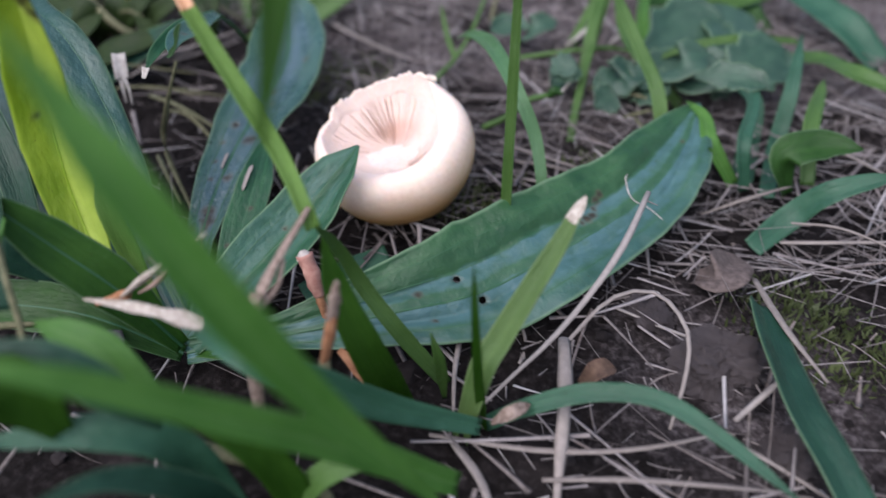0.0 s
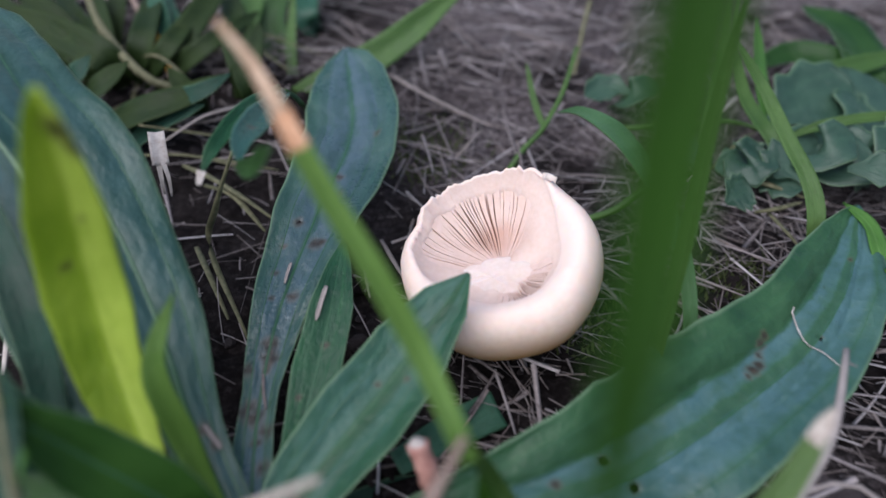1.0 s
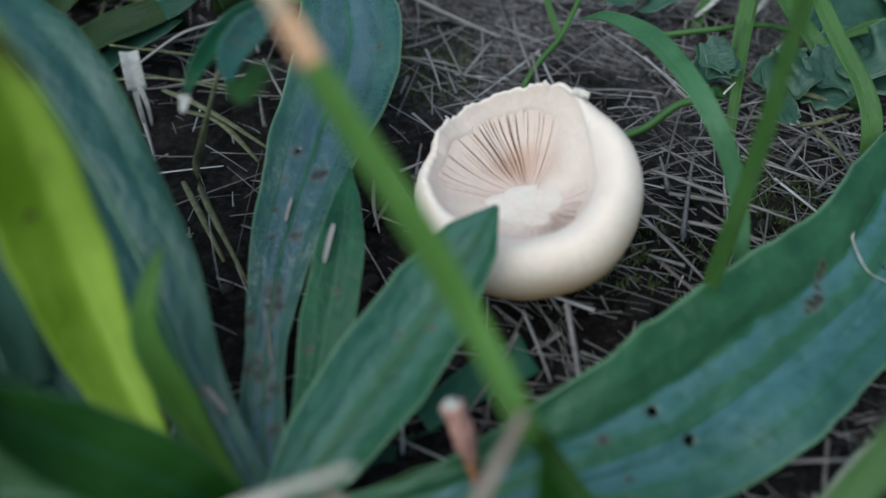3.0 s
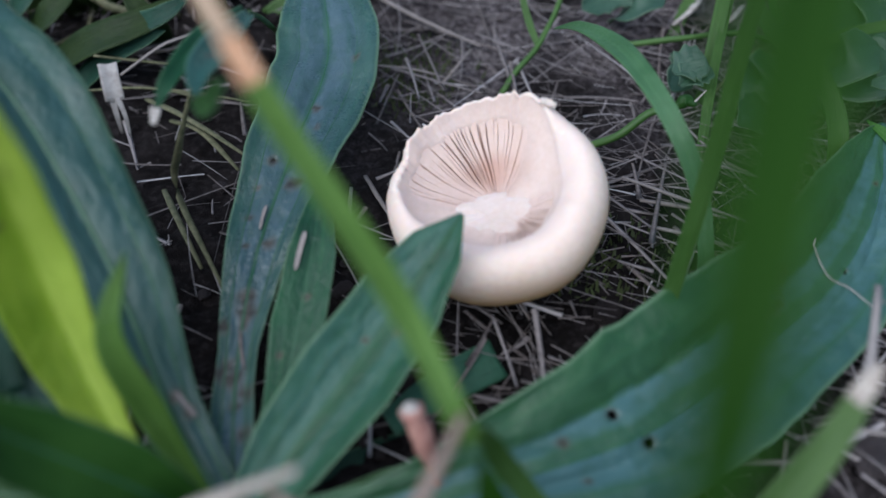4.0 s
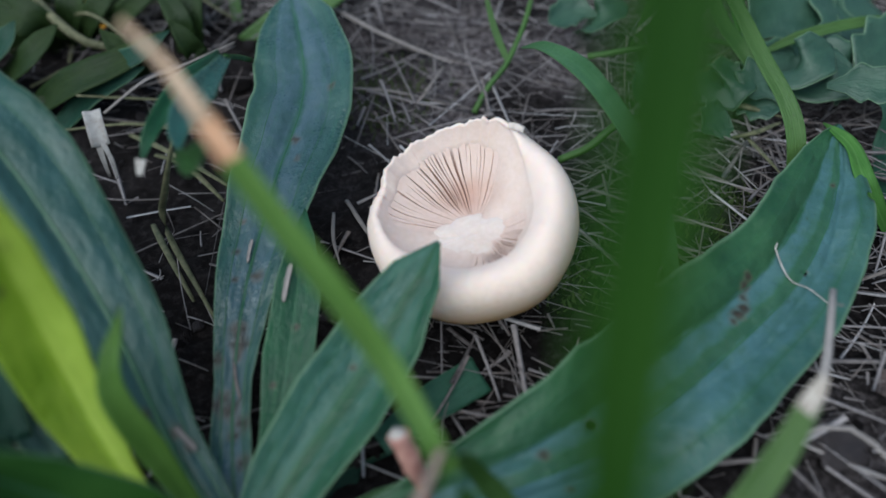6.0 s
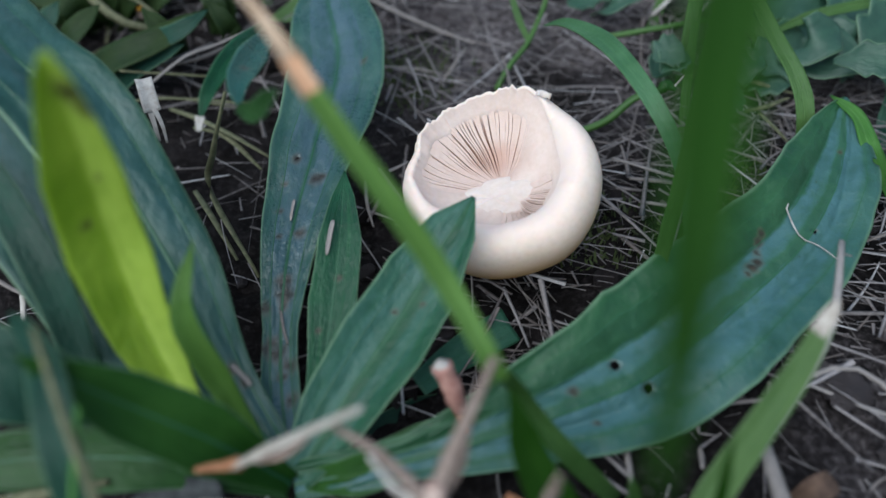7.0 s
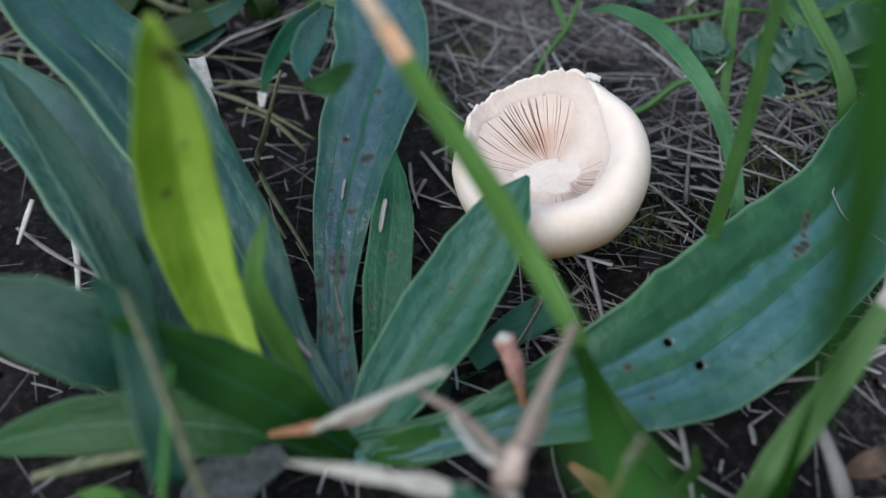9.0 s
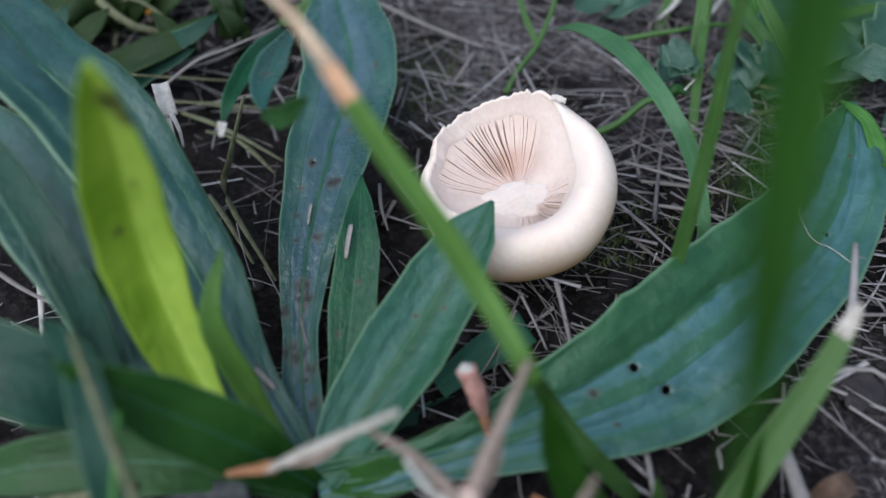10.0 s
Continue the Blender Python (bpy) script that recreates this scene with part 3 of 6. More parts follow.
        for a in range(5):
            for b in range(4):
                vs.append(base + Vector((-out.y, out.x, 0)) * s * (a / 4 - 0.5) * 1.6 - out * s * (b / 3 - 0.35) * (0.6 + 0.8 * noise.noise(Vector((a * 0.9, i * 3.0, 0.7))))
                          + Vector((0, 0, 0.0006 + 0.0005 * noise.noise(Vector((a, b, i * 2.0))) - 0.0004 * b)))
        fs = [(a * 4 + b, a * 4 + b + 1, a * 4 + b + 5, a * 4 + b + 4) for a in range(4) for b in range(3)]
        flake = mesh_object("veil_flake", vs, fs, FLESH)
        flake.modifiers.new("body", "SOLIDIFY").thickness = 0.0004
        parts.append(flake)
    for p in parts:
        p.parent = root
    root.matrix_world = Matrix.Translation(centre) @ tilt
    return root


mushroom((-0.0148, 0.2372, 0.0135), Matrix.Rotation(radians(12), 4, "X") @ Matrix.Rotation(radians(-13), 4, "Y"))

# ---- plantain rosette ----
PETIOLE = ((0, 0.3), (0.2, 0.29), (0.35, 0.52), (0.5, 0.8), (0.68, 0.98), (0.8, 1.0), (0.9, 0.8), (0.96, 0.5), (1, 0.06))
LANCE = ((0, 0.35), (0.2, 0.62), (0.45, 1.0), (0.7, 0.9), (0.88, 0.5), (1, 0.03))
BLADE = ((0, 0.8), (0.3, 1.0), (0.6, 0.9), (0.85, 0.6), (1, 0.05))

plant = thing("plantain_plant", (-0.0702, 0.1671, -0.008), "rosette of dark green ribbed plantain leaves with insect holes", "plant")
leaves = []
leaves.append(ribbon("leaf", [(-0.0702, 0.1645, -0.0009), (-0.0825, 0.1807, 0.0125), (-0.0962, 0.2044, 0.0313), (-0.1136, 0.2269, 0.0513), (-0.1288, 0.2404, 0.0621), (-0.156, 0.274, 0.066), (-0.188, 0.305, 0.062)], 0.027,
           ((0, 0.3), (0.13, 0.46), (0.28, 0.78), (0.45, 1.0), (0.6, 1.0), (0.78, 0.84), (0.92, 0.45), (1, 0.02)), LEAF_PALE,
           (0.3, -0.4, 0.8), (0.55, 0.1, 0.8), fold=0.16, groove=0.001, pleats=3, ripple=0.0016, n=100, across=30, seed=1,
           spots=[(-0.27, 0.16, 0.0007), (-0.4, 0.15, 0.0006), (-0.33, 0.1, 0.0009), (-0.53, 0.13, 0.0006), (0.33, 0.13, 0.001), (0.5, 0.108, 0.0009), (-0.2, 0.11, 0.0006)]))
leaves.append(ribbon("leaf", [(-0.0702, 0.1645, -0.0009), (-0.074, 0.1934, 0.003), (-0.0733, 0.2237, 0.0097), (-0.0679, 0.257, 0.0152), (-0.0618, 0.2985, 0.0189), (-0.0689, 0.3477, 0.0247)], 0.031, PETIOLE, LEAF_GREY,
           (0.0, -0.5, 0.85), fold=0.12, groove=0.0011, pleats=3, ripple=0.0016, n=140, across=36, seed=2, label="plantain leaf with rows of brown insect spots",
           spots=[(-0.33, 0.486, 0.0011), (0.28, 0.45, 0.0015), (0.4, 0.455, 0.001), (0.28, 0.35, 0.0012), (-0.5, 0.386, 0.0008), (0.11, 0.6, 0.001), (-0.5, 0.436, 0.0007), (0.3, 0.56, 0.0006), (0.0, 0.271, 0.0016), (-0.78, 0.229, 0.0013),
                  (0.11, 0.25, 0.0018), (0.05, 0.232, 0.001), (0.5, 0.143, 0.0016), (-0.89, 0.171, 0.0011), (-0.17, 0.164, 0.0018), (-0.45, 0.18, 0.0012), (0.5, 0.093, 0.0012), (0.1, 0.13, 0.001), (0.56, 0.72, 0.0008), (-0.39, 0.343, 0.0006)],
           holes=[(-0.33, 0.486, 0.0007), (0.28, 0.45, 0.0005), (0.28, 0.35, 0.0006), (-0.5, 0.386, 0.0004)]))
leaves.append(ribbon("leaf", [(-0.0652, 0.1733, 0.0022), (-0.0624, 0.1941, 0.0054), (-0.0592, 0.2186, 0.0136), (-0.0577, 0.2416, 0.0203)], 0.0122, LANCE, LEAF, (0.0, -0.6, 0.8), fold=0.15, groove=0.0008, pleats=4,
           n=60, across=20, seed=3, spots=[(0.1, 0.55, 0.0007), (-0.5, 0.35, 0.0006)], label="small plantain leaf with a straw chip stuck on it"))
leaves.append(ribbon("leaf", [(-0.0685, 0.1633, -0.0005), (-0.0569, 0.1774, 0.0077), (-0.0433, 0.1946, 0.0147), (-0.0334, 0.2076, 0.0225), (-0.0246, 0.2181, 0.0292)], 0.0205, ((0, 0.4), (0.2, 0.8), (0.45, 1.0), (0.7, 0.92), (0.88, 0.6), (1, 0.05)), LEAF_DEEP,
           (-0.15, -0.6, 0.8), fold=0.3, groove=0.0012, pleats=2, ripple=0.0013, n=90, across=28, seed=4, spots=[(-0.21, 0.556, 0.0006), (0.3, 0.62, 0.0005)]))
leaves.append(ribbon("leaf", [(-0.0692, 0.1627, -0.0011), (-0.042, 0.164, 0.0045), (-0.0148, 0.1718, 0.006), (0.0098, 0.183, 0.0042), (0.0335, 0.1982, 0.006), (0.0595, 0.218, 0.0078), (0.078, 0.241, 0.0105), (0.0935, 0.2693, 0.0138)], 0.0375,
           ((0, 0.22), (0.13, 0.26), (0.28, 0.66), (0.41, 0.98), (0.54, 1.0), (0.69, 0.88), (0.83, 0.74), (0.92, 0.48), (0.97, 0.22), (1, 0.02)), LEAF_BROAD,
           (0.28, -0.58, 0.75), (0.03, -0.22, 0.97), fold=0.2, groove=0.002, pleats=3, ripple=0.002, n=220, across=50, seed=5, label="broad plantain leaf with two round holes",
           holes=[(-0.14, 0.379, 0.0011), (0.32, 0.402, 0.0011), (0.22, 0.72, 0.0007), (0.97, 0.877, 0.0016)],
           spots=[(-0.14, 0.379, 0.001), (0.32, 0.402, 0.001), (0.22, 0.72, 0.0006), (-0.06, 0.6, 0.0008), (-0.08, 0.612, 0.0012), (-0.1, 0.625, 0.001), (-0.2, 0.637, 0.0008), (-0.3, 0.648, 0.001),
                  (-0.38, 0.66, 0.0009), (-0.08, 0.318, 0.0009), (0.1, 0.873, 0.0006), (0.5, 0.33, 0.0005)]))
leaves.append(ribbon("leaf", [(-0.0805, 0.1665, 0.002), (-0.0885, 0.1715, 0.018), (-0.0945, 0.18, 0.036), (-0.0955, 0.1835, 0.051), (-0.094, 0.183, 0.0655), (-0.0898, 0.179, 0.085), (-0.087, 0.176, 0.0995)], 0.0148,
           ((0, 0.2), (0.15, 0.42), (0.35, 0.85), (0.55, 1.0), (0.75, 0.88), (0.88, 0.6), (0.96, 0.36), (1, 0.08)), LEAF_YELLOW, (0.28, -0.88, 0.3), fold=0.4, n=60, across=14, seed=6,
           label="young yellow-green upright leaf", spots=[(0.5, 0.93, 0.0016), (0.8, 0.9, 0.0014), (-0.35, 0.62, 0.0007), (0.3, 0.74, 0.0006)]))
leaves.append(ribbon("leaf", [(-0.0735, 0.1655, 0.003), (-0.0805, 0.172, 0.026), (-0.0842, 0.1765, 0.0415), (-0.0808, 0.1856, 0.0523)], 0.0056, LANCE, GRASS_LIGHT, (0.2, -0.5, 0.85), fold=0.3, n=40, across=8, seed=7,
           label="small bright green side leaf"))
leaves.append(ribbon("leaf", [(-0.0688, 0.16, 0.0033), (-0.078, 0.157, 0.026), (-0.0905, 0.1565, 0.0425), (-0.1022, 0.1561, 0.058)], 0.0135, LANCE, LEAF_LOW, (0.1, -0.45, 0.9), fold=0.3, n=60, across=12, seed=8))
leaves.append(ribbon("leaf", [(-0.0698, 0.1614, -0.001), (-0.0927, 0.161, 0.0145), (-0.1215, 0.1613, 0.0181), (-0.1457, 0.1587, 0.0149)], 0.0135, LANCE, LEAF_FRESH, (0.0, -0.6, 0.8), fold=0.22, n=60, across=12, seed=9))
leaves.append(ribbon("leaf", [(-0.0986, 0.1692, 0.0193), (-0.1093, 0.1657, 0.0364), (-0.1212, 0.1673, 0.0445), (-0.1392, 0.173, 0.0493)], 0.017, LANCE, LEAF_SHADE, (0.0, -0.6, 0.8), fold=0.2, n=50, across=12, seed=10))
leaves.append(ribbon("leaf", [(-0.1071, 0.1806, 0.0093), (-0.117, 0.1971, 0.0287), (-0.1312, 0.2185, 0.0431), (-0.16, 0.2493, 0.0522)], 0.021, LANCE, LEAF_PALE, (0.2, -0.6, 0.8), fold=0.35, groove=0.0004, n=70, across=16, seed=11))
leaves.append(ribbon("leaf", [(-0.0693, 0.1632, -0.002), (-0.0539, 0.1615, 0.0023), (-0.0361, 0.1661, 0.0044)], 0.009, LANCE, LEAF_LOW, (0.0, -0.5, 0.8), fold=0.3, n=40, across=10, seed=12))
VEIN = leaf_material("leaf_vein", (0.018, 0.08, 0.034), (0.03, 0.115, 0.05), (0.04, 0.14, 0.05), rough=0.4, glow=0.2, veins=1)
VEIN_YELLOW = leaf_material("yellow_leaf_vein", (0.28, 0.44, 0.02), (0.4, 0.56, 0.04), (0.42, 0.58, 0.05), rough=0.45, glow=0.4, veins=1)
for leaf, n, across, ribs in ((leaves[0], 100, 30, ((0, 0.0013), (-0.6, 0.0006), (0.6, 0.0006))), (leaves[1], 140, 36, ((0, 0.001), (-0.55, 0.0005), (0.55, 0.0005))),
                              (leaves[2], 60, 20, ((0, 0.0007),)), (leaves[3], 90, 28, ((0, 0.0011), (-0.5, 0.0005), (0.5, 0.0005))),
                              (leaves[4], 220, 50, ((-0.26, 0.0006), (0.2, 0.001), (-0.64, 0.0004), (0.68, 0.0005))), (leaves[7], 60, 12, ((0, 0.0011),)), (leaves[8], 60, 12, ((0, 0.0009),))):
    for u, wide in ribs:
        vein("midrib" if wide > 0.0009 else "vein", leaf, n, across, u, wide, VEIN)
vein("midrib", leaves[5], 60, 14, 0, 0.0011, VEIN_YELLOW)
# leaves low in the gaps, darkened mostly by the shade-toned green
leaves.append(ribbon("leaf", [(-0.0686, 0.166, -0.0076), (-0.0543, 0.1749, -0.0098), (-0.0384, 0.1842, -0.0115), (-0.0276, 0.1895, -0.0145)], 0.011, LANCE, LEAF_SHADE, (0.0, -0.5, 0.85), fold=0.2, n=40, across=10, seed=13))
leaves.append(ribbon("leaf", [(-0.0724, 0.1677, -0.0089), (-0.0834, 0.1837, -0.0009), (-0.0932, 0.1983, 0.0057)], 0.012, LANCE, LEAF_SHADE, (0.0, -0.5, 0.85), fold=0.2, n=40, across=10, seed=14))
leaves.append(ribbon("leaf", [(-0.0686, 0.1654, -0.0055), (-0.0514, 0.1653, 0.0005), (-0.0299, 0.1732, -0.0024), (-0.0086, 0.1838, -0.0083)], 0.01, LANCE, LEAF_FRESH, (0.0, -0.5, 0.85), fold=0.2, n=40, across=10, seed=15))
adopt(plant, *leaves)

# ---- seedling and grass behind ----


def grass(label, at, *parts, category="grass", name="grass_plant", group=""):
    g = thing(name, at, label, category, group)
    adopt(g, *parts)
    for p in parts:
        if p.name.startswith("blade") and p["rows"] >= 30:
            vein("midrib", p, p["rows"], p["columns"], 0, 0.0006, p.data.materials[0], until=0.9)
    return g


seedling = thing("seedling", (-0.0868, 0.3528, -0.006), "small weed seedling with teal and bright leaves", "plant")
adopt(seedling,
      ribbon("leaf", [(-0.0747, 0.2666, 0.0504), (-0.0807, 0.2489, 0.054), (-0.085, 0.2349, 0.0531), (-0.0866, 0.2264, 0.0505)], 0.0052, BLADE, LEAF, (0.3, -0.6, 0.7), n=30, across=8, seed=21),
      ribbon("dry_tip", [(-0.0863, 0.2267, 0.0514), (-0.0867, 0.224, 0.0493)], 0.0022, ((0, 1), (1, 0.5)), PALE, (0.3, -0.6, 0.7), n=6, across=4, seed=22, label="bleached dry leaf tip"),
      ribbon("leaf", [(-0.0728, 0.262, 0.0529), (-0.0751, 0.2436, 0.0561), (-0.076, 0.2277, 0.0589), (-0.0746, 0.2179, 0.0593)], 0.0072, LANCE, LEAF_BLUE, (0.2, -0.6, 0.7), n=30, across=8, seed=23, spots=[(0, 0.6, 0.0008)]),
      ribbon("leaf", [(-0.0745, 0.2162, 0.0604), (-0.0676, 0.2046, 0.0676), (-0.0606, 0.1939, 0.079)], 0.0052, LANCE, LEAF_FRESH, (0.0, -0.7, 0.7), n=24, across=8, seed=24),
      tube("stem", [(-0.087, 0.3545, -0.007), (-0.0769, 0.2926, 0.0336), (-0.0737, 0.2648, 0.0514)], [0.0009, 0.0007], LEAF_FRESH))

grass("arching grass blade with pale green upper side", (0.0333, 0.2165, -0.0095),
      ribbon("blade", [(0.0333, 0.2165, -0.0095), (0.0325, 0.2195, 0.0095), (0.0305, 0.2295, 0.0234), (0.0248, 0.2381, 0.0354), (0.0201, 0.2539, 0.0391), (0.0162, 0.2731, 0.0368), (0.0102, 0.2934, 0.0305), (0.0055, 0.304, 0.024)], 0.0056,
             ((0, 0.5), (0.4, 0.8), (0.7, 1.0), (0.9, 0.6), (1, 0.05)), GRASS_PALE, (-0.3, -0.4, 0.85), fold=0.3, n=60, across=8, seed=31))
grass("upright narrow grass blade beside the mushroom", (0.0202, 0.2055, -0.009),
      ribbon("blade", [(0.0202, 0.2055, -0.009), (0.0204, 0.2062, 0.019), (0.0207, 0.207, 0.039), (0.021, 0.2088, 0.0584), (0.0213, 0.211, 0.0691), (0.0216, 0.2125, 0.088), (0.0222, 0.213, 0.103)], 0.0036, BLADE, GRASS, (-0.5, -0.6, 0.6), fold=0.5, n=40, across=8, seed=32))
grass("thin green creeping stem with a pale bud", (0.0172, 0.2813, -0.0014),
      tube("stem", [(0.0156, 0.2812, -0.003), (0.0243, 0.2805, 0.0021), (0.0325, 0.2832, 0.0077), (0.041, 0.2845, 0.0091)], [0.0012, 0.0013, 0.0011], GRASS, seed=3),
      tube("bud", [(0.0402, 0.2842, 0.0087), (0.0433, 0.2849, 0.0109), (0.0458, 0.283, 0.0105)], [0.001, 0.0022, 0.0006], LEAF_FRESH, seed=4),
      tube("dry_tip", [(0.0447, 0.2833, 0.0107), (0.0486, 0.2853, 0.0142)], [0.0004, 0.0002], PALE), category="plant", name="creeping_stem")
grass("wiry bent green grass stalk rooted in soil", (-0.0085, 0.3131, -0.0053),
      tube("stem", [(-0.0085, 0.3126, -0.0058), (-0.0024, 0.3206, -0.0005), (0.0047, 0.3278, 0.0039), (0.0127, 0.343, 0.0106), (0.0193, 0.3627, 0.0191)], [0.0011, 0.0009, 0.0008], GRASS, seed=5),
      ribbon("blade", [(0.0047, 0.3278, 0.0039), (0.0012, 0.3373, 0.0105), (-0.0014, 0.3491, 0.0194)], 0.0025, BLADE, GRASS, n=20, across=4, seed=33), name="grass_stalk")
grass("bright green grass blade leaning over a leaf", (-0.0944, 0.3814, -0.0128),
      ribbon("blade", [(-0.0935, 0.3651, -0.0057), (-0.0784, 0.3709, 0.001), (-0.0578, 0.3817, 0.0075), (-0.0274, 0.4061, 0.0239)], 0.013, ((0, 0.6), (0.4, 1), (0.7, 0.9), (1, 0.4)), GRASS, (0.3, -0.6, 0.7), fold=0.3, n=40, across=8, seed=34),
      ribbon("blade", [(-0.0966, 0.3777, -0.0094), (-0.0986, 0.3886, 0.0036), (-0.0989, 0.4106, 0.0222)], 0.0045, BLADE, GRASS, n=24, across=6, seed=35),
      ribbon("blade", [(-0.1031, 0.393, -0.0066), (-0.1109, 0.4105, 0.0066), (-0.1046, 0.427, 0.0184)], 0.014, BLADE, LEAF_FRESH, n=24, across=8, seed=36), name="grass_tuft")
grass("upright grass blades in a loose tuft", (0.079, 0.252, -0.009),
      ribbon("blade", [(0.079, 0.252, -0.009), (0.078, 0.2605, 0.0125), (0.0764, 0.2691, 0.0215), (0.0726, 0.2853, 0.0281), (0.069, 0.3014, 0.035), (0.064, 0.325, 0.042)], 0.0052, BLADE, GRASS, (-0.2, -0.5, 0.8), fold=0.3, n=40, across=8, seed=37),
      ribbon("blade", [(0.0495, 0.2571, -0.0223), (0.0498, 0.2772, -0.0061), (0.0579, 0.3065, 0.0101), (0.0716, 0.3446, 0.0274), (0.0809, 0.3768, 0.0425)], 0.0032, BLADE, GRASS, (-0.4, -0.5, 0.7), fold=0.4, n=40, across=8, seed=38), name="grass_tuft")
grass("thin horizontal grass runner", (0.0945, 0.3753, -0.0218),
      tube("stem", [(0.0436, 0.3832, -0.0274), (0.0713, 0.3803, -0.0234), (0.1011, 0.3737, -0.0207), (0.1219, 0.3694, -0.0213)], [0.0011, 0.001], GRASS, seed=6),
      ribbon("blade", [(0.1105, 0.3642, -0.0212), (0.1229, 0.3635, -0.0159), (0.149, 0.3639, -0.0094), (0.1705, 0.3624, -0.0068)], 0.008, BLADE, GRASS, n=30, across=6, seed=39),
      tube("dry_tip", [(0.114, 0.365, -0.0202), (0.1093, 0.3634, -0.0221)], [0.0012, 0.0005], PALE), name="grass_runner")

# weeds with blunt leaves
WEED = leaf_material("weed_leaf", (0.024, 0.065, 0.04), (0.05, 0.115, 0.075), (0.06, 0.15, 0.075), glow=0.3, veins=1)
LOBED = ((0, 0.12), (0.2, 0.4), (0.35, 0.9), (0.45, 0.72), (0.6, 1.0), (0.7, 0.78), (0.85, 0.8), (0.95, 0.4), (1, 0.1))


def weed(base, spans, label):
    w = thing("weed", base, label, "weed", "low weeds in the grass")
    for i, (a, b, c, width) in enumerate(spans):
        adopt(w, ribbon("leaf", [a, b, c], width, LOBED, WEED, (0.1 * (i % 3 - 1), -0.5, 0.8), fold=0.15, ripple=0.0018, n=36, across=10, seed=50 + i + len(spans)))


weed((0.1010, 0.2817, 0.0120), [((0.1181, 0.3049, -0.0040), (0.1097, 0.3043, 0.0079), (0.1019, 0.3112, 0.0103), 0.022), ((0.1127, 0.2965, 0.0041), (0.1224, 0.3034, 0.0088), (0.1407, 0.3167, 0.0122), 0.03),
                           ((0.1134, 0.2990, 0.0024), (0.1257, 0.3345, 0.0084), (0.1280, 0.3646, 0.0115), 0.03), ((0.1106, 0.2963, 0.0019), (0.1093, 0.3399, 0.0074), (0.1008, 0.3545, 0.0090), 0.024)],
     "low teal-green weed with blunt lobed leaves")
weed((0.0680, 0.2902, 0.0120), [((0.0814, 0.3144, -0.0040), (0.0716, 0.3033, 0.0056), (0.0599, 0.2991, 0.0059), 0.014), ((0.0761, 0.3032, 0.0034), (0.0812, 0.2970, 0.0054), (0.0886, 0.2910, 0.0053), 0.02), ((0.0761, 0.3032, 0.0034), (0.0900, 0.3116, 0.0051), (0.1015, 0.3176, 0.0063), 0.02)],
     "shaded low weed with broad dull leaves")
weed((0.0324, 0.3293, 0.0120), [((0.0346, 0.3554, -0.0040), (0.0386, 0.3409, 0.0115), (0.0497, 0.3450, 0.0131), 0.013), ((0.0426, 0.2990, 0.0113), (0.0476, 0.3013, 0.0127), (0.0531, 0.3022, 0.0139), 0.014)], "small pale weed leaves over soil")
weed((0.0944, 0.2861, 0.0128), [((0.0947, 0.3173, -0.0040), (0.0933, 0.2986, 0.0150), (0.1045, 0.3027, 0.0176), 0.02), ((0.0951, 0.2844, 0.0167), (0.1076, 0.2823, 0.0174), (0.1194, 0.2743, 0.0170), 0.014), ((0.0850, 0.3241, 0.0093), (0.1035, 0.3387, 0.0117), (0.1229, 0.3463, 0.0129), 0.03)],
     "teal weed leaves at the edge of grass")
weed((0.0692, 0.2835, 0.0120), [((0.0748, 0.3099, -0.0040), (0.0709, 0.2992, 0.0088), (0.0776, 0.3036, 0.0104), 0.02), ((0.0779, 0.2937, 0.0068), (0.0811, 0.2973, 0.0085), (0.0866, 0.2993, 0.0097), 0.02),
                           ((0.0575, 0.2777, 0.0076), (0.0612, 0.2805, 0.0087), (0.0663, 0.2833, 0.0099), 0.014), ((0.0446, 0.2963, 0.0083), (0.0491, 0.2999, 0.0100), (0.0546, 0.3025, 0.0115), 0.012)],
     "teal round-leaved weed growing in dead grass")
weed((0.0901, 0.2909, 0.0120), [((0.1047, 0.3115, -0.0040), (0.1027, 0.2978, 0.0099), (0.1117, 0.2981, 0.0110), 0.022), ((0.1012, 0.3352, 0.0076), (0.1105, 0.3453, 0.0093), (0.1219, 0.3472, 0.0096), 0.024), ((0.0389, 0.3423, 0.0108), (0.0308, 0.3455, 0.0113), (0.0207, 0.3402, 0.0105), 0.012)],
     "broad teal weed leaves beside grass blades")

grass("loose green blades among pale weeds", (0.0948, 0.3034, -0.006),
      ribbon("blade", [(0.0961, 0.2982, -0.0040), (0.0790, 0.3059, 0.0142), (0.0757, 0.3293, 0.0170), (0.0762, 0.3585, 0.0269)], 0.0055, BLADE, GRASS, (-0.2, -0.5, 0.8), fold=0.3, n=30, across=8, seed=160),
      ribbon("blade", [(0.1064, 0.3330, -0.0040), (0.1109, 0.3518, 0.0101), (0.1331, 0.3678, 0.0107), (0.1664, 0.3822, 0.0111)], 0.009, BLADE, GRASS, (0, -0.5, 0.8), fold=0.3, n=30, across=8, seed=161),
      ribbon("blade", [(0.0934, 0.3126, -0.0040), (0.0867, 0.3388, 0.0118), (0.0991, 0.3965, 0.0183)], 0.006, BLADE, GRASS_MID, (0.2, -0.5, 0.8), fold=0.3, n=30, across=8, seed=162), name="grass_tuft")
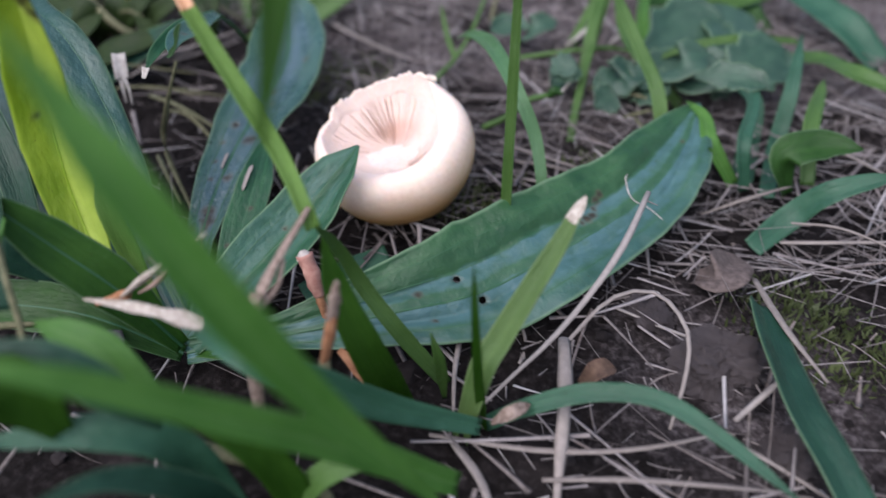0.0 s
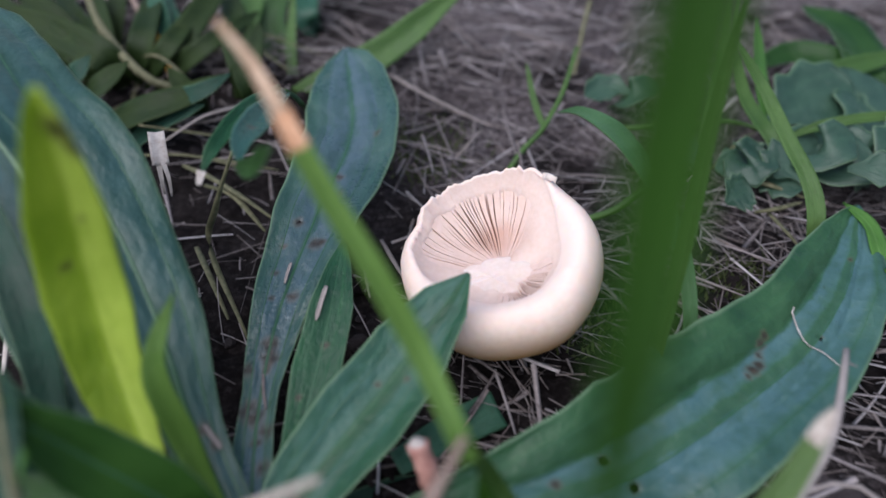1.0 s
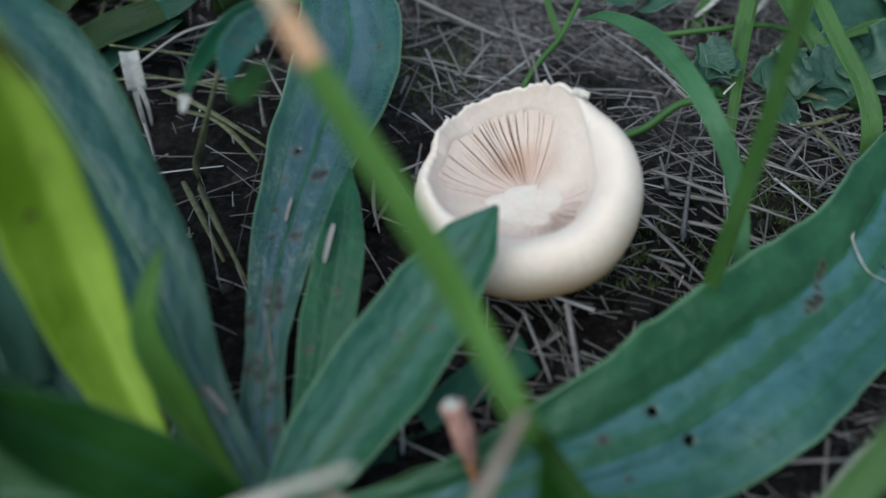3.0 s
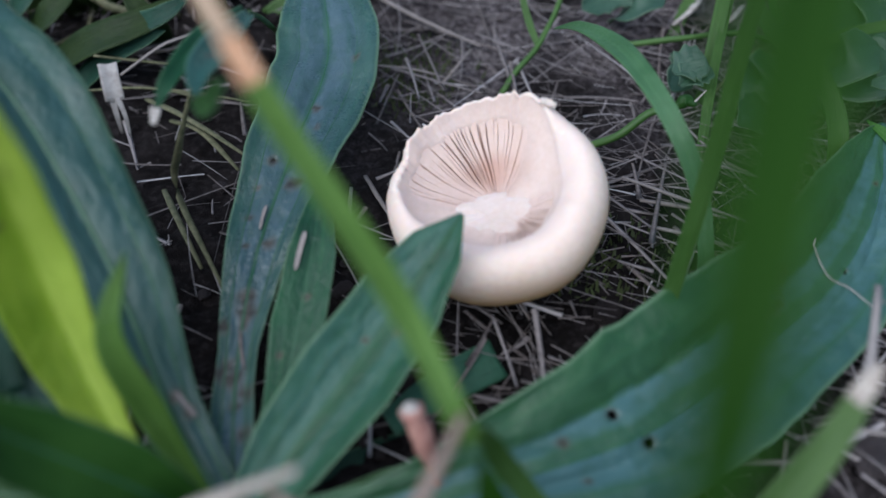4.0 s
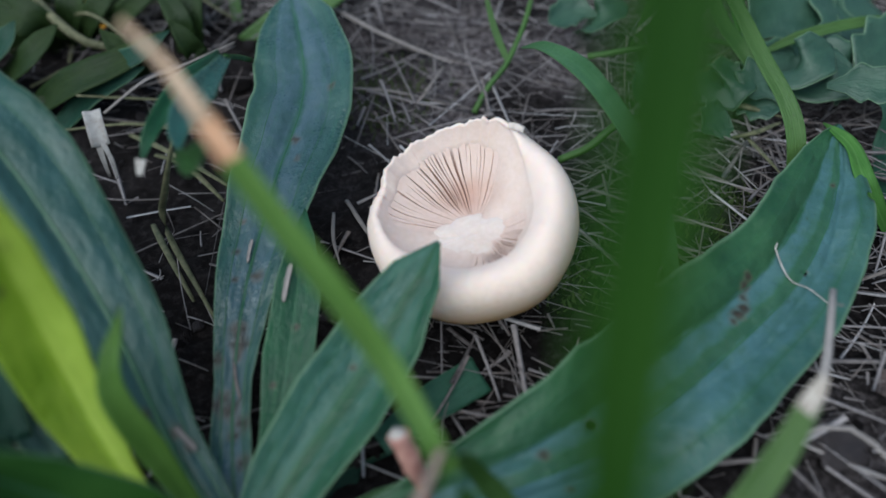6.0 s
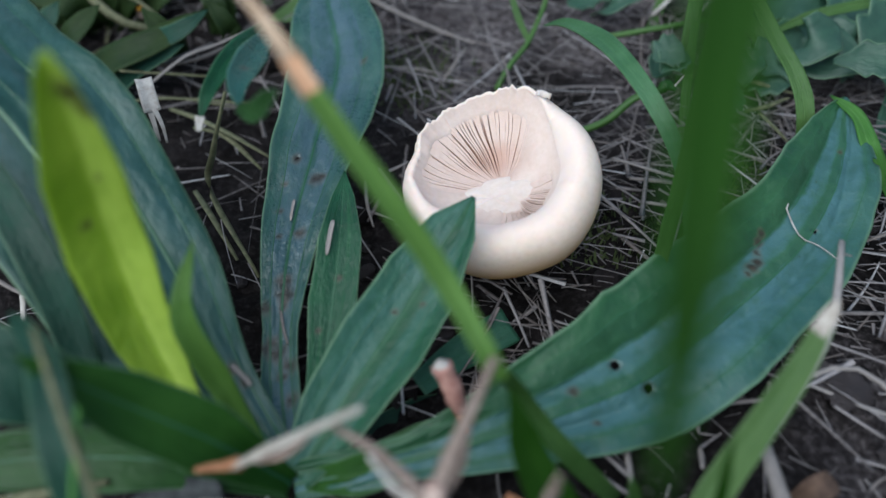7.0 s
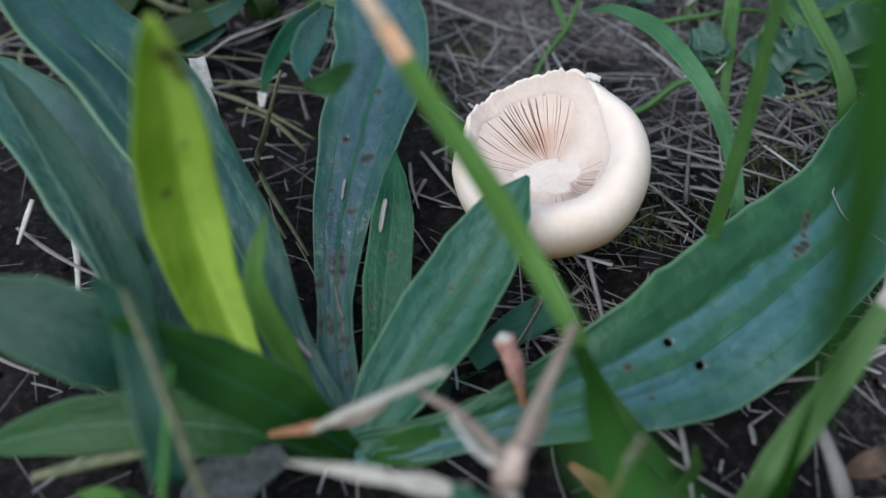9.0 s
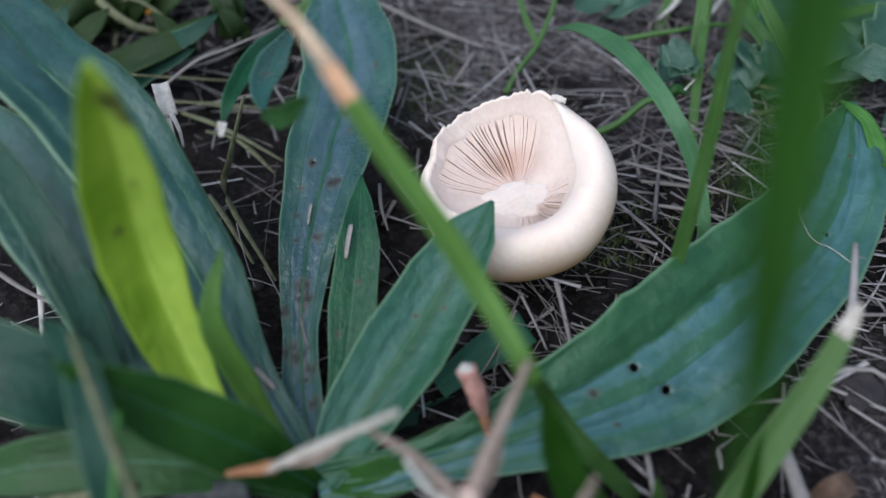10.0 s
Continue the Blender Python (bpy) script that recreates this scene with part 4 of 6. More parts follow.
grass("dark broad leaves in the far grass edge", (0.1907, 0.3453, -0.006),
      ribbon("blade", [(0.1907, 0.3309, -0.0040), (0.1767, 0.3452, 0.0087), (0.1653, 0.3717, 0.0112), (0.1552, 0.3871, 0.0118)], 0.016, BLADE, GRASS_TEAL, (0, -0.5, 0.8), fold=0.3, n=30, across=8, seed=163),
      ribbon("blade", [(0.1506, 0.3615, -0.0040), (0.1392, 0.3708, 0.0061), (0.1407, 0.4016, 0.0093), (0.1316, 0.4272, 0.0114)], 0.028, LANCE, LEAF_FRESH, (0.2, -0.5, 0.8), fold=0.3, n=30, across=8, seed=164),
      ribbon("blade", [(0.1499, 0.3709, -0.0040), (0.1285, 0.3753, 0.0087), (0.1115, 0.3807, 0.0096), (0.0926, 0.3706, 0.0080)], 0.012, BLADE, LEAF_FRESH, (0, -0.5, 0.8), fold=0.3, n=30, across=8, seed=165),
      ribbon("blade", [(0.1202, 0.2392, -0.006), (0.1157, 0.2388, 0.0101), (0.1286, 0.2407, 0.0129), (0.1403, 0.2375, 0.0134)], 0.012, LANCE, LEAF_FRESH, (0, -0.5, 0.8), fold=0.3, n=30, across=8, seed=166), name="grass_tuft")
grass("fine green grass leaves beside dead straw", (0.1123, 0.2746, -0.006),
      ribbon("blade", [(0.1023, 0.2425, -0.0040), (0.0926, 0.2476, 0.0109), (0.0932, 0.2600, 0.0134), (0.0891, 0.2700, 0.0142)], 0.006, BLADE, GRASS_MID, (0, -0.5, 0.8), fold=0.3, n=30, across=6, seed=167),
      ribbon("blade", [(0.1052, 0.2391, -0.0040), (0.1026, 0.2439, 0.0125), (0.1111, 0.2632, 0.0151), (0.1195, 0.2904, 0.0176)], 0.005, BLADE, GRASS_TEAL, (0, -0.5, 0.8), fold=0.3, n=30, across=6, seed=168),
      ribbon("blade", [(0.1278, 0.2421, -0.0040), (0.1302, 0.2566, 0.0114), (0.1443, 0.2849, 0.0145)], 0.006, BLADE, GRASS, (0, -0.5, 0.8), fold=0.3, n=30, across=6, seed=169), name="grass_tuft")

grass("thin green runner crossing upright grass blades", (0.0327, 0.3273, -0.004),
      tube("stem", [(0.0327, 0.3273, 0.004), (0.0526, 0.3248, 0.008), (0.0717, 0.3274, 0.008), (0.0866, 0.3227, 0.006)], [0.0011, 0.001, 0.001, 0.0008], GRASS, seed=7),
      ribbon("blade", [(0.0885, 0.3165, 0.0078), (0.1021, 0.3188, 0.012), (0.1223, 0.3215, 0.014), (0.15, 0.327, 0.01)], 0.0042, ((0, 0.3), (0.2, 0.9), (0.6, 1), (1, 0.6)), GRASS, (0, -0.5, 0.85), fold=0.4, n=30, across=6, seed=230),
      ribbon("dry_tip", [(0.0892, 0.3166, 0.0084), (0.0868, 0.3155, 0.0076), (0.0846, 0.3147, 0.0066)], 0.0022, ((0, 0.8), (1, 0.1)), PALE, (0, -0.5, 0.85), n=8, across=4, seed=231, label="bleached pointed tip"), name="grass_runner")
grass("upright light blades rising behind the mushroom", (0.0557, 0.3042, -0.006),
      ribbon("blade", [(0.0557, 0.3042, -0.006), (0.0606, 0.3192, 0.016), (0.0683, 0.3427, 0.026), (0.0779, 0.3763, 0.036)], 0.0046, BLADE, GRASS, (-0.3, -0.5, 0.8), fold=0.4, n=40, across=6, seed=232),
      ribbon("blade", [(0.0547, 0.3434, -0.004), (0.0689, 0.3666, 0.012), (0.0715, 0.3755, 0.02)], 0.0045, BLADE, GRASS, (-0.3, -0.5, 0.8), fold=0.4, n=24, across=6, seed=233),
      tube("stem", [(0.022, 0.3789, -0.004), (0.0265, 0.396, 0.01), (0.0314, 0.4136, 0.018)], [0.0011, 0.0009], OLIVE, seed=8), name="grass_tuft")
weed((0.112, 0.34, -0.005), [((0.112, 0.36, -0.003), (0.1171, 0.3427, 0.006), (0.1237, 0.3258, 0.004), 0.02), ((0.1096, 0.3247, -0.002), (0.1121, 0.3039, 0.006), (0.1263, 0.3038, 0.004), 0.018),
                           ((0.0756, 0.3269, -0.003), (0.0769, 0.3079, 0.005), (0.0889, 0.3057, 0.002), 0.014), ((0.0566, 0.3335, -0.004), (0.0507, 0.3122, 0.004), (0.0445, 0.3014, 0.003), 0.012)],
     "teal weed with jagged leaves among straw")
# tufts at the far left, with their shade put into the blade colours
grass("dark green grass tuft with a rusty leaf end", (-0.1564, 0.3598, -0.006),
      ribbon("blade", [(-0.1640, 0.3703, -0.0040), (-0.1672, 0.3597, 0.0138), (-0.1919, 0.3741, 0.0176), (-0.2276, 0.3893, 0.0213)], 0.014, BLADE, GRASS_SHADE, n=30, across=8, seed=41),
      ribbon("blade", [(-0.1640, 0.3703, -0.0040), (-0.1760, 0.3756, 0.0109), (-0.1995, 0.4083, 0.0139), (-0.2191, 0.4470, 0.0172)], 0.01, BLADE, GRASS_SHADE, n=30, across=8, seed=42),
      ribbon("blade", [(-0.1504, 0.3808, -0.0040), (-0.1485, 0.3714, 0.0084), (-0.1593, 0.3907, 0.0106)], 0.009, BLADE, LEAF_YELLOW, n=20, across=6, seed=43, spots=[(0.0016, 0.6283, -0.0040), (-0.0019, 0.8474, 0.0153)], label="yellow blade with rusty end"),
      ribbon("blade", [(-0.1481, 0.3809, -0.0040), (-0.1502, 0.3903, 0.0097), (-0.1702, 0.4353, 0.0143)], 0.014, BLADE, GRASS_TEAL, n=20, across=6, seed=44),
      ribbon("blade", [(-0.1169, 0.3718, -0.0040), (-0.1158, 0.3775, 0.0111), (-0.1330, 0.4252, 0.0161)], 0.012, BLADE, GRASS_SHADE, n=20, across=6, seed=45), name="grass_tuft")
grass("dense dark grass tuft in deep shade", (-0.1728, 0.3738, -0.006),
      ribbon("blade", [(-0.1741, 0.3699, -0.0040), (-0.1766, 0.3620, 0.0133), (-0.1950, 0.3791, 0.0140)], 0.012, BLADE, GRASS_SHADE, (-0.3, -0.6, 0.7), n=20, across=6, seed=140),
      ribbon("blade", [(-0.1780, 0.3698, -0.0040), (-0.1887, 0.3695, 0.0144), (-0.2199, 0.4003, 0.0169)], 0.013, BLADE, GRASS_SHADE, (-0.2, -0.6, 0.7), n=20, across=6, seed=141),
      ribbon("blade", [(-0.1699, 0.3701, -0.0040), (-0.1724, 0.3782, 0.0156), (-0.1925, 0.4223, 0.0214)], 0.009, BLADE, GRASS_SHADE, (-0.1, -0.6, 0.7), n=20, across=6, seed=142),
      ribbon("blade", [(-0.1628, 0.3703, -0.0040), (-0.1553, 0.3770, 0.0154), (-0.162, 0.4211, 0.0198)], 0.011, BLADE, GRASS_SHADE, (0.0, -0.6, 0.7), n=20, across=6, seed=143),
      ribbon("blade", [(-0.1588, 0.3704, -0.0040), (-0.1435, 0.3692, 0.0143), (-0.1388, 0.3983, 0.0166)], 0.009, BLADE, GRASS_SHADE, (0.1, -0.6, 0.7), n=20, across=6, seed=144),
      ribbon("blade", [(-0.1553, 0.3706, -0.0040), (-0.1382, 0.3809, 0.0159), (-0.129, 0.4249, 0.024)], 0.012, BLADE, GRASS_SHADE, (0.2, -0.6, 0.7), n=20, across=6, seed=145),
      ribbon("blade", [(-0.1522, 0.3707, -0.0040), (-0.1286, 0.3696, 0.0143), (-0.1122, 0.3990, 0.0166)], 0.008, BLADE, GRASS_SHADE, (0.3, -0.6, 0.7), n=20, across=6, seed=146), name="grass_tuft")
grass("grass tuft with upright shaded blades", (-0.1039, 0.4224, -0.004),
      ribbon("blade", [(-0.0933, 0.4228, -0.0040), (-0.0960, 0.4155, 0.0100), (-0.0984, 0.4722, 0.0157)], 0.012, BLADE, GRASS_TEAL, n=20, across=6, seed=46),
      ribbon("blade", [(-0.1263, 0.4036, -0.0040), (-0.1198, 0.4073, 0.0105), (-0.1231, 0.4683, 0.0167)], 0.012, BLADE, GRASS, n=20, across=6, seed=47), name="grass_tuft")

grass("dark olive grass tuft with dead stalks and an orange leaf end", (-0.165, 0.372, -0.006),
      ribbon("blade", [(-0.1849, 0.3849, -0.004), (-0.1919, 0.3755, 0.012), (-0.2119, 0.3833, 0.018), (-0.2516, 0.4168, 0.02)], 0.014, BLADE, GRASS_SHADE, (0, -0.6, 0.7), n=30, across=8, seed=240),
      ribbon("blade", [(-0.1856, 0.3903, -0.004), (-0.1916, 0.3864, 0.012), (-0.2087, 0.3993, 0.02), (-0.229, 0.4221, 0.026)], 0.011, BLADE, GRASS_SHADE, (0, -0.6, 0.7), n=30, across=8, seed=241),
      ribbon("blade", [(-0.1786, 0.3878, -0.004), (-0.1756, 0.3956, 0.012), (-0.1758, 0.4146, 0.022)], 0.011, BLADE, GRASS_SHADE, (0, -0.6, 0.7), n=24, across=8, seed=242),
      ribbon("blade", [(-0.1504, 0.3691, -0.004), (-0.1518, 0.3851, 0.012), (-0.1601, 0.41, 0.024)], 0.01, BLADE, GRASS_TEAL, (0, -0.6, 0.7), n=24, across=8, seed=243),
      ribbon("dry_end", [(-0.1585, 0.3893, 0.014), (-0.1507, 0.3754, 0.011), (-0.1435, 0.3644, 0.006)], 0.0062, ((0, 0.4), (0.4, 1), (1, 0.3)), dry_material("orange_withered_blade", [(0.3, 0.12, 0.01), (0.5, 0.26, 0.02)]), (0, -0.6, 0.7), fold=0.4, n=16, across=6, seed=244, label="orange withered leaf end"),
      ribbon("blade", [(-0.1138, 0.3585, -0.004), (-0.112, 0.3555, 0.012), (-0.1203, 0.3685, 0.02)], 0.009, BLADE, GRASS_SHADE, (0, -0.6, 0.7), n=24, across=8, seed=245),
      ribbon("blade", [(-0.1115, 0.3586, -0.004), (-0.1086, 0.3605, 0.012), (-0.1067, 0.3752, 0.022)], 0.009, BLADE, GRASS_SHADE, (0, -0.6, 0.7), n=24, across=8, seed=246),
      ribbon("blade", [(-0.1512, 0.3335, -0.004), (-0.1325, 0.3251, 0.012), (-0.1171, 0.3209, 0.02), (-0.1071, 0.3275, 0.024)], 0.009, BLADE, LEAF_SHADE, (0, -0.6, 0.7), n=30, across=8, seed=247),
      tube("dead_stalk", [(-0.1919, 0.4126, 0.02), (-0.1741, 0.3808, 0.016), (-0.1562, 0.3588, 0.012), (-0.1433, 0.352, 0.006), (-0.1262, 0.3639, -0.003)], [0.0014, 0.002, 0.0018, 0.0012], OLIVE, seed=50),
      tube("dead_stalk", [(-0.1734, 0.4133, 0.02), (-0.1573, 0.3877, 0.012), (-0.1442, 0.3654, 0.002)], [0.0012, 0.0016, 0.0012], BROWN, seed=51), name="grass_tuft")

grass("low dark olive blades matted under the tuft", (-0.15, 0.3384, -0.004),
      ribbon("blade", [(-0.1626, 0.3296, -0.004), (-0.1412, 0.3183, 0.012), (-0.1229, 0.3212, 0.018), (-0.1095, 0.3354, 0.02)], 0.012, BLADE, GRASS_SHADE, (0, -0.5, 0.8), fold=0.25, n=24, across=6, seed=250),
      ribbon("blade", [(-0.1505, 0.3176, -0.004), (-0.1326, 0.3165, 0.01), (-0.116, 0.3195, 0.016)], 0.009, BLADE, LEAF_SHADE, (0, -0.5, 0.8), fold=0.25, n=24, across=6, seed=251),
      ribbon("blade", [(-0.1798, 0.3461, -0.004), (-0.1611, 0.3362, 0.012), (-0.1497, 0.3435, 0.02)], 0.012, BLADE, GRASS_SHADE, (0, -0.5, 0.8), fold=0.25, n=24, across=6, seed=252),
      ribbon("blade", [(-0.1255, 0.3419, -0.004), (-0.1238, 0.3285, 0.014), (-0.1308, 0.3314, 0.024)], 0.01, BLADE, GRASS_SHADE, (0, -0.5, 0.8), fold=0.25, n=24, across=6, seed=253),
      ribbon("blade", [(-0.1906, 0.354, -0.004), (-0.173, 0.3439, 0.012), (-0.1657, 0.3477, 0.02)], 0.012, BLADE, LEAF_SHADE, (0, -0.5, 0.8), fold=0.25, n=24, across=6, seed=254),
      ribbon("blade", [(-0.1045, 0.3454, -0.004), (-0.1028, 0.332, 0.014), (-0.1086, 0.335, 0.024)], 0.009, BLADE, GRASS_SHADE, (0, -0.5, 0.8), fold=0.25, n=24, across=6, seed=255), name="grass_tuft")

# ---- blades and stalks in front ----
grass("green grass blade with a dried orange end", (-0.0062, 0.1383, 0.0271),
      ribbon("blade", [(-0.0262, 0.1505, 0.0505), (-0.0285, 0.1535, 0.0555), (-0.0341, 0.1625, 0.0625), (-0.041, 0.1685, 0.0732), (-0.0474, 0.1738, 0.0822), (-0.052, 0.1775, 0.0895)], 0.0042, ((0, 0.8), (0.5, 1), (1, 0.85)), GRASS_LIGHT,
             (0.3, -0.75, 0.6), fold=0.5, n=60, across=8, seed=61),
      ribbon("dry_end", [(-0.0518, 0.1773, 0.0892), (-0.0535, 0.179, 0.0918), (-0.0549, 0.1806, 0.0938)], 0.0032, ((0, 1), (1, 0.9)), PEACH, (0.3, -0.75, 0.6), fold=0.5, n=16, across=6, seed=62, label="dried orange blade end"),
      ribbon("dry_tip", [(-0.0547, 0.1804, 0.0936), (-0.057, 0.183, 0.0962), (-0.0599, 0.1865, 0.099), (-0.0645, 0.1895, 0.1035)], 0.0025, ((0, 1), (1, 0.4)), TAN, (0.3, -0.75, 0.6), fold=0.5, n=16, across=6, seed=63, label="withered tan blade tip"))
grass("long dark green grass blade arching over with hanging tip", (0.172, 0.16, -0.008),
      ribbon("blade", [(0.172, 0.16, -0.008), (0.162, 0.166, 0.05), (0.122, 0.176, 0.132), (0.07, 0.178, 0.176), (0.022, 0.167, 0.182), (-0.0065, 0.1495, 0.162), (-0.015, 0.127, 0.13), (-0.018, 0.115, 0.114), (-0.0205, 0.105, 0.1)], 0.0064,
             ((0, 0.7), (0.3, 1.0), (0.7, 1.05), (0.88, 1.0), (0.95, 0.8), (1, 0.1)), GRASS_DARK, (0.2, 0.2, 0.95), (0.05, -0.8, 0.6), fold=0.3, n=90, across=8, seed=64))
grass("broad mid-green grass leaf leaning over the rosette", (0.0005, 0.1029, 0.0197),
      ribbon("blade", [(0.0011, 0.1029, 0.0197), (-0.0147, 0.0961, 0.0557), (-0.0244, 0.0919, 0.0821), (-0.0324, 0.092, 0.1012), (-0.0395, 0.0943, 0.1151), (-0.0428, 0.0955, 0.1213)], 0.0074,
             ((0, 0.25), (0.25, 0.65), (0.6, 1), (0.85, 0.85), (1, 0.1)), GRASS_MID, (0.15, -0.55, 0.8), fold=0.3, n=50, across=10, seed=60))
grass("broad low green grass blade bending sideways", (0.0037, 0.114, 0.0095),
      ribbon("blade", [(0.0049, 0.1166, 0.0048), (-0.0166, 0.1038, 0.0369), (-0.0364, 0.0923, 0.0627), (-0.0501, 0.0852, 0.0781), (-0.062, 0.0829, 0.0835)], 0.0066, BLADE, GRASS_MID, (0, -0.5, 0.85), fold=0.25, n=40, across=8, seed=65))
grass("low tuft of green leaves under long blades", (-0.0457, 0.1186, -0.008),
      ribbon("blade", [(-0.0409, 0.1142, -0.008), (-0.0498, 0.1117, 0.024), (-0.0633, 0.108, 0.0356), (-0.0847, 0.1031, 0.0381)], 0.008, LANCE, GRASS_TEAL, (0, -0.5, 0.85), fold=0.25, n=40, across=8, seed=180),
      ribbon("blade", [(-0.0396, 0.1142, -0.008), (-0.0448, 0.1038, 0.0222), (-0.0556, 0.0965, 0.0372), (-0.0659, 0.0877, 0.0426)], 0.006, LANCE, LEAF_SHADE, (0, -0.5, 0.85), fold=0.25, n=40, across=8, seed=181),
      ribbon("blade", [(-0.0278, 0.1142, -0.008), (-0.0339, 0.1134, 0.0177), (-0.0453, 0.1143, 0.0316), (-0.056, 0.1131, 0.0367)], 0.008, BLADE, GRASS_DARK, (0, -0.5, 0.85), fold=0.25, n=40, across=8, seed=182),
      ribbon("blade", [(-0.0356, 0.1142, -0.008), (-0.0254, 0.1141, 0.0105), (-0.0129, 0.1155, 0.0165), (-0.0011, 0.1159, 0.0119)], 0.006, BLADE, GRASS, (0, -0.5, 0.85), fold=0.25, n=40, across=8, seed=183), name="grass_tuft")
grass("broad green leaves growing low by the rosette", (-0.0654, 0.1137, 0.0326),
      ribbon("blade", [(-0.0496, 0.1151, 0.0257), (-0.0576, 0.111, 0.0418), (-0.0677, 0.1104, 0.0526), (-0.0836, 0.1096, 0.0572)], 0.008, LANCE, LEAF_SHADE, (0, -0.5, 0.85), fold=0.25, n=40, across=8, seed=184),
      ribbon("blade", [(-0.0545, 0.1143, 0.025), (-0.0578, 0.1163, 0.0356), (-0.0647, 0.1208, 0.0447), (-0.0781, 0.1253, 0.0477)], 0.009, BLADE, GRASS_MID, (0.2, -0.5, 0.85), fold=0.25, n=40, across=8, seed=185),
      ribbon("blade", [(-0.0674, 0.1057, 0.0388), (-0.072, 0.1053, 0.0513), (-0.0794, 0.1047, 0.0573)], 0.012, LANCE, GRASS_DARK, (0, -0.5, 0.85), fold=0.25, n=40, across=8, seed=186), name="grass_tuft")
grass("pair of pale slender stems beside the leaves", (-0.0883, 0.1242, 0.0228),
      tube("stem", [(-0.0877, 0.1235, 0.0203), (-0.0861, 0.1304, 0.0384), (-0.0888, 0.1373, 0.0488), (-0.0928, 0.1464, 0.0571), (-0.0998, 0.16, 0.06)], [0.0007, 0.0008, 0.0005], OLIVE, seed=41),
      tube("stem", [(-0.0979, 0.1232, 0.0204), (-0.0945, 0.1314, 0.0369), (-0.0916, 0.1393, 0.0497), (-0.0906, 0.1473, 0.0564)], [0.0006, 0.0006, 0.0004], GRASS_MID, seed=42), name="grass_stalk")
grass("light green cut blade with a bleached tip", (0.0055, 0.1375, -0.009),
      ribbon("blade", [(0.0055, 0.1375, -0.009), (0.0111, 0.1412, 0.0146), (0.0149, 0.1452, 0.0199), (0.0216, 0.1507, 0.03), (0.0282, 0.1563, 0.0393), (0.0325, 0.161, 0.0455)], 0.0066, ((0, 0.7), (0.4, 1.0), (0.8, 0.8), (1, 0.5)), GRASS_OLIVE, (-0.3, -0.6, 0.7), fold=0.4, n=40, across=8, seed=66),
      ribbon("dry_tip", [(0.0315, 0.16, 0.0442), (0.0335, 0.162, 0.047), (0.035, 0.1635, 0.0492)], 0.0034, ((0, 1), (0.6, 0.8), (1, 0.2)), DRY_GREY, (-0.3, -0.6, 0.7), fold=0.4, n=8, across=6, seed=67, label="bleached ragged tip"))
grass("thin dark upright grass shoot", (0.0115, 0.141, -0.009),
      ribbon("blade", [(0.0115, 0.141, -0.009), (0.0095, 0.1355, 0.0241), (0.0085, 0.1387, 0.0499)], 0.0026, BLADE, GRASS_DARK, (-0.3, -0.8, 0.5), n=30, across=6, seed=68))
grass("short fresh green grass shoot", (0.0012, 0.153, -0.009),
      ribbon("blade", [(0.0015, 0.152, -0.009), (0.0006, 0.1475, 0.0107), (-0.0013, 0.1471, 0.0212)], 0.0032, LANCE, GRASS, n=20, across=6, seed=69),
      ribbon("blade", [(0.002, 0.157, -0.009), (-0.0025, 0.1558, 0.0), (-0.0107, 0.1568, 0.0132), (-0.0177, 0.16, 0.0235), (-0.0232, 0.159, 0.038), (-0.0264, 0.1515, 0.0512)], 0.0044, BLADE, GRASS, (0.2, -0.7, 0.6), n=40, across=6, seed=70),
      ribbon("blade", [(-0.0084, 0.1455, -0.009), (-0.0148, 0.1406, 0.0185), (-0.0214, 0.1449, 0.0363), (-0.0244, 0.1499, 0.0486)], 0.009, BLADE, GRASS_DARK, (0.2, -0.7, 0.6), n=40, across=8, seed=71), name="grass_tuft")
grass("bluish grass blade arching low over straw", (0.0106, 0.139, -0.004),
      ribbon("blade", [(0.0104, 0.1347, 0.0014), (-0.0089, 0.1284, 0.0162), (-0.024, 0.1227, 0.0317), (-0.0368, 0.1213, 0.0428), (-0.049, 0.1322, 0.0392)], 0.0078, ((0, 0.5), (0.4, 0.9), (0.7, 1), (1, 0.5)), GRASS_TEAL, (0, -0.6, 0.8), fold=0.25, n=40, across=8, seed=72),
      ribbon("dry_end", [(-0.0454, 0.1316, 0.0387), (-0.0558, 0.1331, 0.042), (-0.0665, 0.1354, 0.0427), (-0.0742, 0.137, 0.0427)], 0.0034, ((0, 1.2), (0.1, 0.7), (0.25, 1.1), (0.4, 0.6), (0.6, 0.75), (0.8, 0.4), (1, 0.12)), DRY_GREY, (0, -0.6, 0.8), fold=0.7, ripple=0.0035, n=30, across=8, seed=73, label="torn papery dry end"),
      ribbon("blade", [(0.0122, 0.1413, -0.006), (0.0214, 0.1378, 0.0048), (0.0368, 0.1365, 0.012), (0.0514, 0.1322, 0.0142), (0.0643, 0.1219, 0.0124), (0.0779, 0.1085, 0.0085)], 0.0048, BLADE, GRASS_TEAL, (0, -0.5, 0.85), fold=0.3, n=50, across=6, seed=74), name="grass_tuft")
grass("wide dark grass blade lying across straw", (0.0905, 0.18, -0.004),
      ribbon("blade", [(0.0905, 0.18, -0.004), (0.089, 0.173, 0.004), (0.087, 0.153, 0.006), (0.087, 0.135, 0.006), (0.09, 0.121, 0.004), (0.096, 0.1, -0.004)], 0.0105, ((0, 0.4), (0.2, 0.8), (0.5, 1.0), (1, 0.9)), LEAF_SHADE, (0.2, -0.4, 0.9), fold=0.25, n=50, across=8, seed=75))
